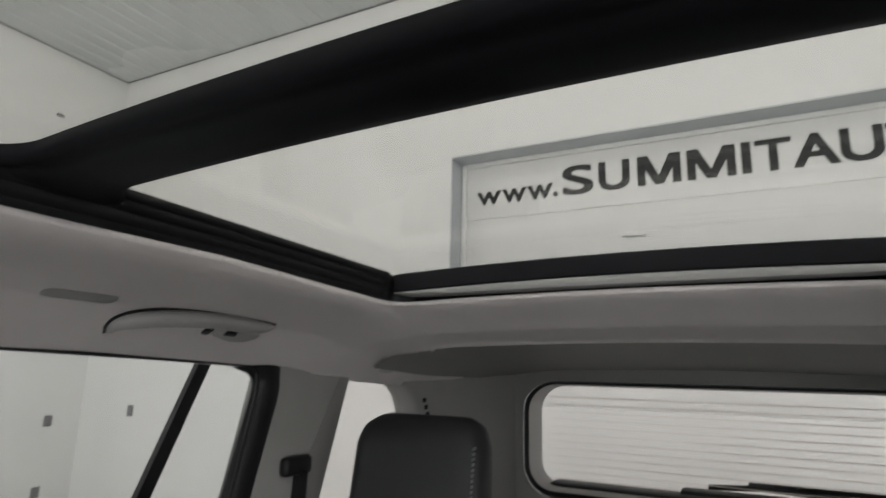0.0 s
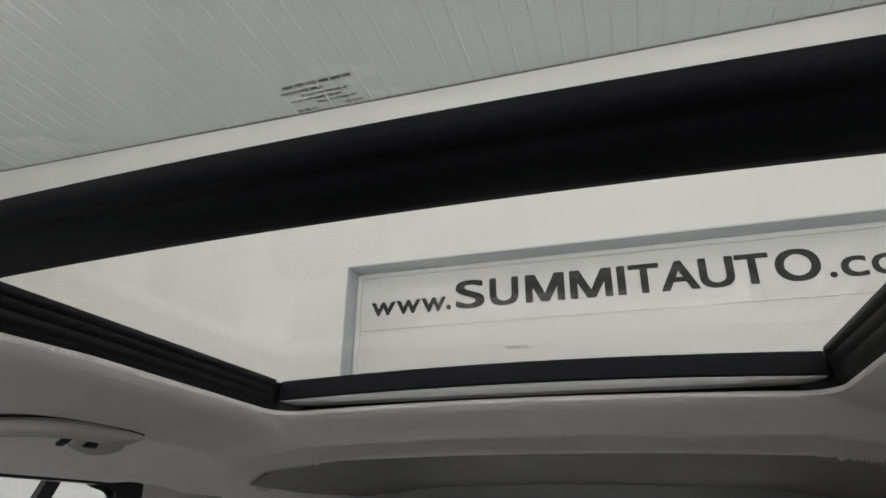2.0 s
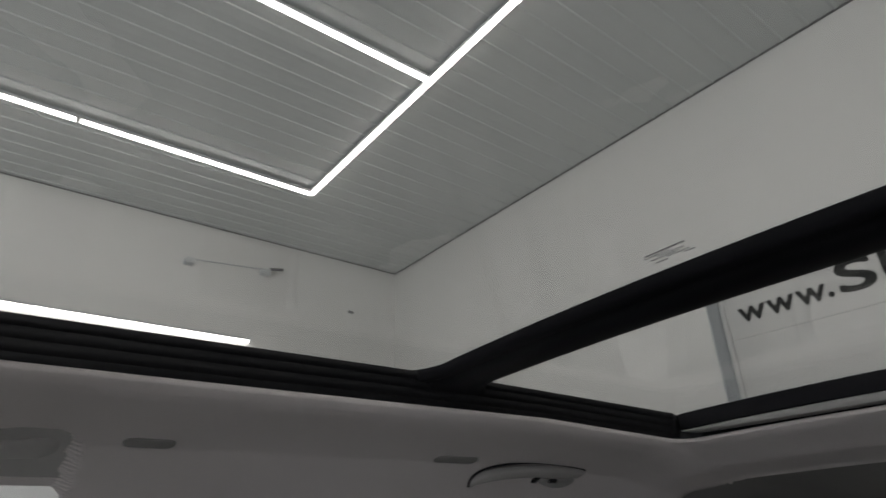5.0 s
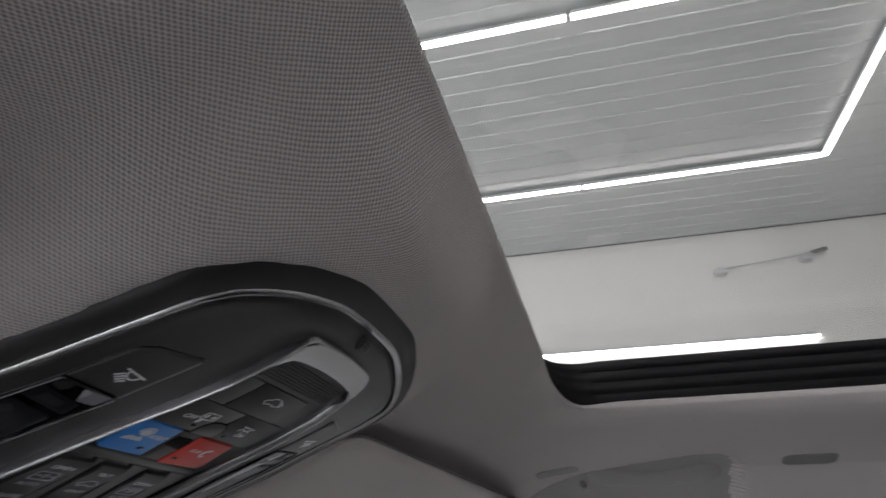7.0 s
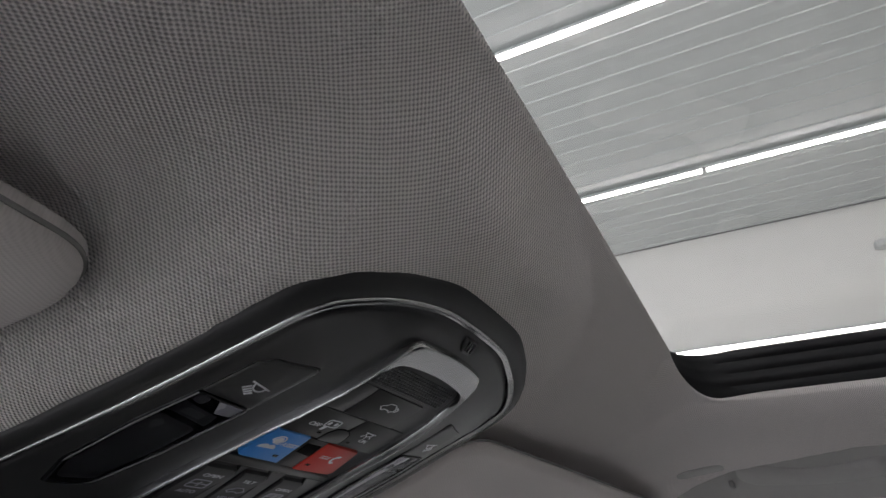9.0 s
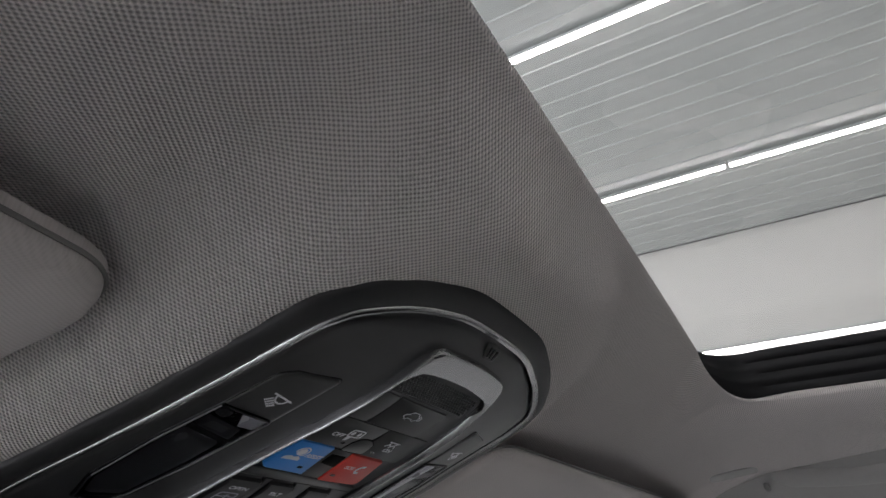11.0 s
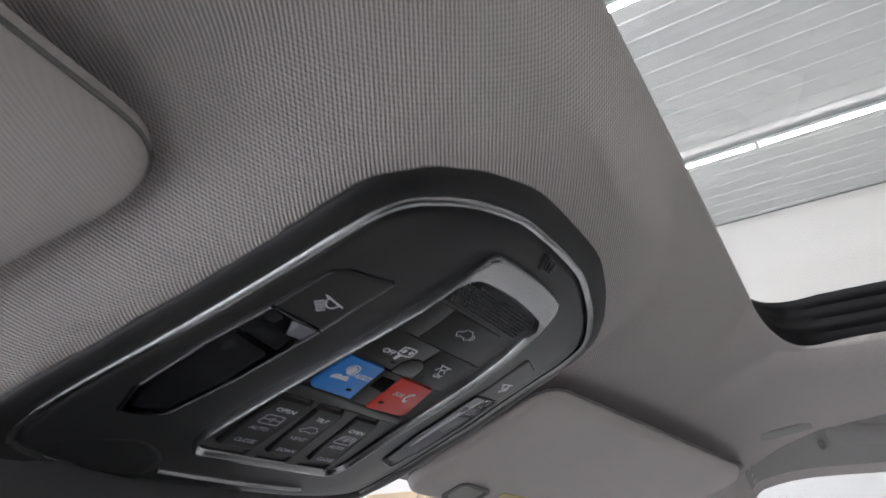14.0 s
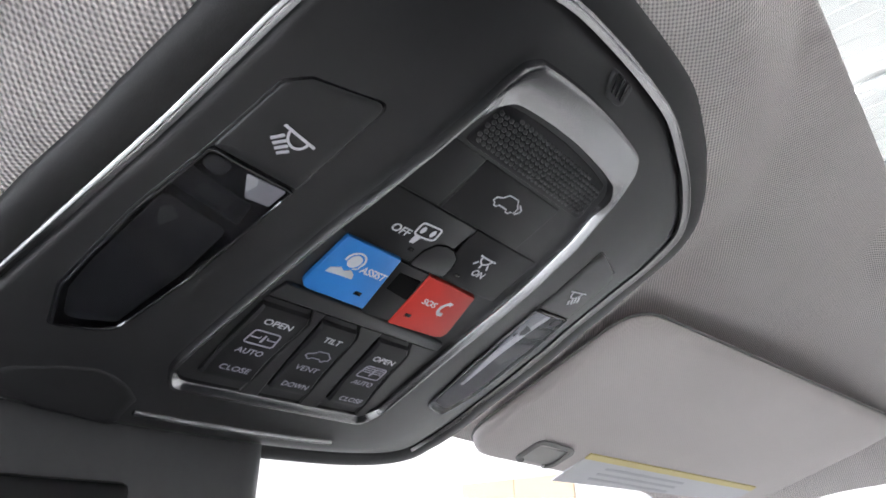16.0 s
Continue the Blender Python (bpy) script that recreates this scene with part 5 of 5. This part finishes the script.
    rows = ((149.6, 161.0, 171.8, 184.2), (150.2, 162.2, 173.8, 186.0), (153.0, 164.4, 174.2, 187.4))
    prof = ((138, 0.0000), (138.6, 0.0012), (141, 0.0016), (142, 0.0036), (145, 0.0044), (152, 0.0045), (162, 0.0038), (176, 0.0038), (184, 0.0046), (190, 0.0054), (192.5, 0.0050), (194, 0.0016), (201.5, 0.0012), (202, 0.0))
    for (x0, x1, x2, x3), (w0, w1, w2), (a0, a1, a2, a3), nm in zip(spans, words, rows, names):
        rings = []
        for a, hh in prof:
            t = (a - 138) / 64
            l, r = x0 + (x2 - x0) * t, x1 + (x3 - x1) * t
            r -= 4.0 * max(0, (146 - a) / 8) ** 2
            e = 1.2
            rings.append([seat(l * MM, a * MM, -0.0003), seat(l * MM, a * MM, hh * 0.75), seat((l + e) * MM, a * MM, hh), seat((r - e) * MM, a * MM, hh), seat(r * MM, a * MM, hh * 0.75), seat(r * MM, a * MM, -0.0003)])
        sw = part(nm, loft(rings, True, True), M_KEY, console, "black rocking roof switch with white print", sharp=35)
        mid = lambda a: (x0 + x1) / 2 + ((x2 + x3) / 2 - (x0 + x1) / 2) * (a - 138) / 64
        face = lambda a: curve([p[0] for p in prof], [p[1] for p in prof], a)
        lettering(w0, mid(a0), a0, 13.6 if w0 == "OPEN" else 9.6, 5.2, face(a0) + 0.0002, sw, bold=0.012)
        lettering(w1, mid(a2), a2, 13.0, 5.2, face(a2) + 0.0003, sw, M_PRINTG, bold=0.012)
        lettering(w2, mid(a3), a3, 14.6, 5.2, face(a3) + 0.0006, sw, M_PRINTG, bold=0.012)
        c = mid(a1)
        hh = face(a1) + 0.0004
        if w0 == "TILT":
            car_symbol(c, a1 + 0.6, 13.0, hh, sw, material=M_PRINTG)
        else:
            stroke(rounded([(c - 6.6, a1 - 4.8), (c + 6.0, a1 - 4.8), (c + 7.2, a1 + 4.6), (c - 7.2, a1 + 4.6)], 1.6, 3), 0.7, hh, sw, M_PRINTG, True)
            if nm == names[0] and w0 == "OPEN" and x0 < 0:
                stroke([(c - 6.2, a1), (c - 1.8, a1), (c - 1.8, a1 - 1.4)], 0.6, hh, sw, M_PRINTG)
                stroke([(c + 6.2, a1), (c + 1.8, a1), (c + 1.8, a1 - 1.4)], 0.6, hh, sw, M_PRINTG)
            else:
                for d in (-3.2, -1.6, 0.0):
                    stroke([(c - 6.0, a1 + d), (c + 6.0, a1 + d)], 0.5, hh, sw, M_PRINTG)
            stroke([(c, a1 - 2.6), (c, a1 + 2.6)], 1.0, hh, sw, M_PRINTG)
    # webs between the switches
    for p, q in (((-22.6, -19.6), (-21.4, -11.6)), ((3.6, 13.8), (13.0, 24.0)), ((37.0, 51.5), (50.4, 56.5))):
        rings = []
        for k in range(9):
            w = k / 8
            l, r, a = p[0] + (q[0] - p[0]) * w, p[1] + (q[1] - p[1]) * w, 137.2 + 65 * w
            l -= 3.0 * max(0, (146 - a) / 8) ** 2
            hh = 0.0026 + 0.0012 * w
            rings.append([seat(l * MM, a * MM, 0), seat(l * MM, a * MM, hh - 0.0006), seat((l + 0.7) * MM, a * MM, hh), seat((r - 0.7) * MM, a * MM, hh), seat(r * MM, a * MM, hh - 0.0006), seat(r * MM, a * MM, 0)])
        part("web", loft(rings, True, True), M_SATIN, console, sharp=35)


def map_lamp(s):
    """Reading lamp at the flank: a key and a smoked lens with a reflector behind it."""
    def o(pts, r):
        pts = [(s * x * MM + SHIFT, a * MM) for x, a in pts]
        return rounded(pts if s > 0 else pts[::-1], r if not isinstance(r, list) else (r if s > 0 else r[::-1]), 5)
    pts = [(69.0, 40.6), (94.5, 47.8), (101.0, 54.5), (105.6, 86.0), (112.5, 122), (116.5, 168), (111.0, 191.5), (89, 184), (80, 140), (75, 98), (73.4, 86)]
    lamp = slab("reading_lamp", o(pts, [0.003, 0.004, 0.005, 0.002, 0.01, 0.012, 0.002, 0.012, 0.01, 0.004, 0.004]), -0.006, 0.0003, M_WELL, console, "reading lamp with a smoked lens", 0.0002)
    key = slab("lamp_key", o([(70.0, 41.6), (94.0, 48.6), (100.0, 55.0), (104.4, 85.6), (74.2, 85.2)], [0.003, 0.003, 0.004, 0.0008, 0.0008]), -0.004, 0.0009, M_SATIN, lamp, "black lamp key with a lamp symbol", 0.0005)
    h = 0.0011
    p = lambda x, a: (s * x + SHIFT / MM, a)
    stroke([p(92.0, 66.0), p(79.6, 67.8)], 1.0, h, key, curved=True)
    stroke([p(85.8 + 3.7 * math.cos(radians(t)), 67.0 - 0.13 * 3.7 * math.cos(radians(t)) + 4.4 * math.sin(radians(t))) for t in range(0, 181, 15)], 0.9, h, key, curved=True)
    for k in range(4):
        w = k / 3
        stroke([p(93.0 - 4.6 * w, 72.6 + 3.6 * w), p(90.0 - 4.4 * w, 69.0 + 4.2 * w)], 1.1, h, key, curved=True)
    # what shows through the lens: a bright wedge, a ribbed step, a bulb
    wedge = [(76.0, 88.0), (91.0, 88.6), (86.0, 98.0), (77.2, 97.0)]
    # right lamp: wedge drawn out as a pale strip that paints in a reflection
    if s > 0:
        wedge = [(77.0, 88.4), (91.0, 88.6), (90.0, 100.0), (91.0, 125.0), (95.0, 158.0), (92.0, 158.0), (84.0, 125.0), (79.0, 100.0)]
    slab("reflector", o(wedge, 0.001), -0.002, 0.0006, M_REFL, lamp, "pale lamp reflector, drawn out on the right lamp as painted reflection", 0.0002)
    slab("reflector_step", o([(82, 99.5), (106, 96.0), (107.6, 106), (81.0, 110)], 0.0015), -0.002, 0.0006, M_STEP, lamp, "ribbed grey lamp step", 0.0003)
    slab("lamp_bulb", o([(95.0, 88.5), (103.6, 88.0), (104.6, 94.0), (97.0, 95.5)], 0.003), -0.002, 0.0008, M_STEP, lamp, "dim bulb behind the lens", 0.0005)
    slab("reflector_bowl", o([(82.5, 114.0), (107.5, 110.0), (112.0, 150), (112.6, 168), (108.0, 184), (91, 178), (84, 140)], 0.004), -0.002, 0.0005, M_BOWL, lamp, "dim grey lamp bowl", 0.0003)
    edge = [(74.6, 86.8), (104.6, 86.6), (111.2, 122), (115.0, 168), (109.6, 189.6), (90, 182.6), (81, 140), (76, 98)]
    rad = [0.001, 0.001, 0.01, 0.010, 0.002, 0.012, 0.01, 0.004]
    lens = slab("lens", o(edge, rad), 0.0009, 0.0013, M_SMOKE, lamp, "smoked clear lens", 0.0002)
    lens.visible_shadow = False
    rim = resample(o(edge, rad), 90)
    part("lens_rim", sweep([(q.x, q.y, dome(q.x, q.y) - 0.0010) for q in rim], disc(0.0006, 6), True), M_LENS, lamp, "glossy black lens rim")


M_STEP = grain(mat("lamp_step", (0.05, 0.05, 0.052), 0.35), 300, (0.010, 0.010, 0.011), (0.028, 0.028, 0.030), 0.1, 900, 0.0002)
M_BOWL = grain(mat("lamp_bowl", (0.07, 0.07, 0.072), 0.3), 70, (0.012, 0.012, 0.013), (0.05, 0.05, 0.052), 0.15, 400, 0.0003)
M_SMOKE = pane_mat("smoked_clear", (0.80, 0.80, 0.82), 0.45)
console_shell()
console_bezel()
console_keys()
for side in (-1, 1):
    map_lamp(side)
strip = [(x * MM, (235.5 - 1.5 * (x / 57) ** 2) * MM) for x in np.linspace(-56, 58, 25)]
part("chrome_strip", sweep([(x, a, dome(x, a) - 0.0012) for x, a in strip], [(0.0019, 0.002), (0.0016, -0.0005), (0.0005, -0.0014), (-0.0008, -0.0008), (-0.0019, 0.002)]), M_CHROME, console, "slim chrome strip", sharp=50)
pts = [(-x * MM + SHIFT, a * MM) for x, a in ((60, 225), (67, 217), (77, 211), (85, 209.5), (97, 214), (111, 222), (117, 231), (112, 241), (94, 247), (60, 249))]
slab("front_cover", rounded(pts[::-1], 0.005, 5), -0.006, 0.0001, M_FRAME, console, "black cover at the front of the console", 0.0004)


# ---- small things at the windscreen ----
def visor_details():
    v = bpy.data.objects["sun_visor"]
    zz = lambda x, y: 1.5895 - 0.335 * (y - 0.1413) - 0.12 * (abs(x) - 0.178)
    lay = lambda x, y, h: (x, y, zz(x, y) - h)
    M_PAPER = grain(mat("label_paper", (0.58, 0.58, 0.60), 0.5), 200, (0.55, 0.55, 0.57), (0.61, 0.61, 0.63))
    M_YELLOW = mat("label_yellow", (0.66, 0.56, 0.24), 0.5)
    M_INK = mat("label_ink", (0.46, 0.46, 0.49), 0.6)
    label = part("warning_label", prism([Vector(p) for p in ((0.304, 0.268), (0.553, 0.217), (0.560, 0.240), (0.310, 0.306))], 0.0008, 0.0020, lay), M_PAPER, v, "pale warning label with a yellow edge")
    part("yellow_edge", prism([Vector(p) for p in ((0.302, 0.2610), (0.551, 0.2100), (0.553, 0.217), (0.304, 0.268))], 0.0008, 0.0022, lay), M_YELLOW, label, "yellow edge of the label")
    for k in range(3):
        part("ink_bar", prism([Vector(p) for p in ((0.34, 0.268 + 0.009 * k), (0.45, 0.2455 + 0.009 * k), (0.451, 0.2485 + 0.009 * k), (0.341, 0.271 + 0.009 * k))], 0.002, 0.0022, lay), M_INK, label, smooth=False)
    # clip that holds the visor's inner end
    clip = thing("visor_clip", "grey plastic visor clip on the headliner", "clip", m=pose(0.264, 0.284, zz(0.264, 0.284), -18, 6, -10))
    part("base", box(-0.022, 0.022, -0.012, 0.014, -0.0018, 0.016, 0.003, 2), M_TRIM, clip)
    loop = rounded([Vector(p) for p in ((-0.019, 0.012), (-0.019, -0.018), (0.019, -0.018), (0.019, 0.012))], 0.007, 4)
    part("claw", sweep([(p.x, p.y, -0.0025) for p in loop], disc(0.0026, 8, 0.6)), M_TRIMD, clip)


M_COVER = grain(mat("cover_plastic", (0.075, 0.075, 0.078), 0.5), 200, (0.078, 0.078, 0.080), (0.104, 0.104, 0.108), 0.2, 1500, 0.0002)


def mirror_housing():
    """Sensor cover and rear-view mirror behind the windscreen, in front of the console."""
    c = thing("sensor_cover", "dark plastic sensor cover behind the windscreen", "sensor cover")
    bm = box(-0.185, 0.034, 0.312, 0.470, 1.395, 1.545, 0.018, 4)
    for v in bm.verts:
        v.co.z -= 0.30 * (v.co.y - 0.312)
    part("shell", bm, M_COVER, c)
    bm = box(-0.110, -0.040, 0.308, 0.330, 1.440, 1.490, 0.005, 2)
    part("lens_hood", bm, M_KEY, c)
    m = thing("rear_view_mirror", "black framed rear-view mirror", "mirror", m=pose(-0.045, 0.300, 1.345, 8, 0, 14))
    part("casing", box(-0.125, 0.125, -0.006, 0.022, -0.035, 0.035, 0.014, 4), M_FRAME, m)
    part("glass", box(-0.118, 0.118, -0.0085, -0.0055, -0.029, 0.029, 0.001, 1), mat("mirror_glass", (0.85, 0.85, 0.86), 0.02, 1.0), m, "silver mirror glass")
    part("stem", sweep([(0, 0.02, 0), (0, 0.06, 0.03), (0.0, 0.085, 0.075)], disc(0.011, 10)), M_FRAME, m)


visor_details()
mirror_housing()
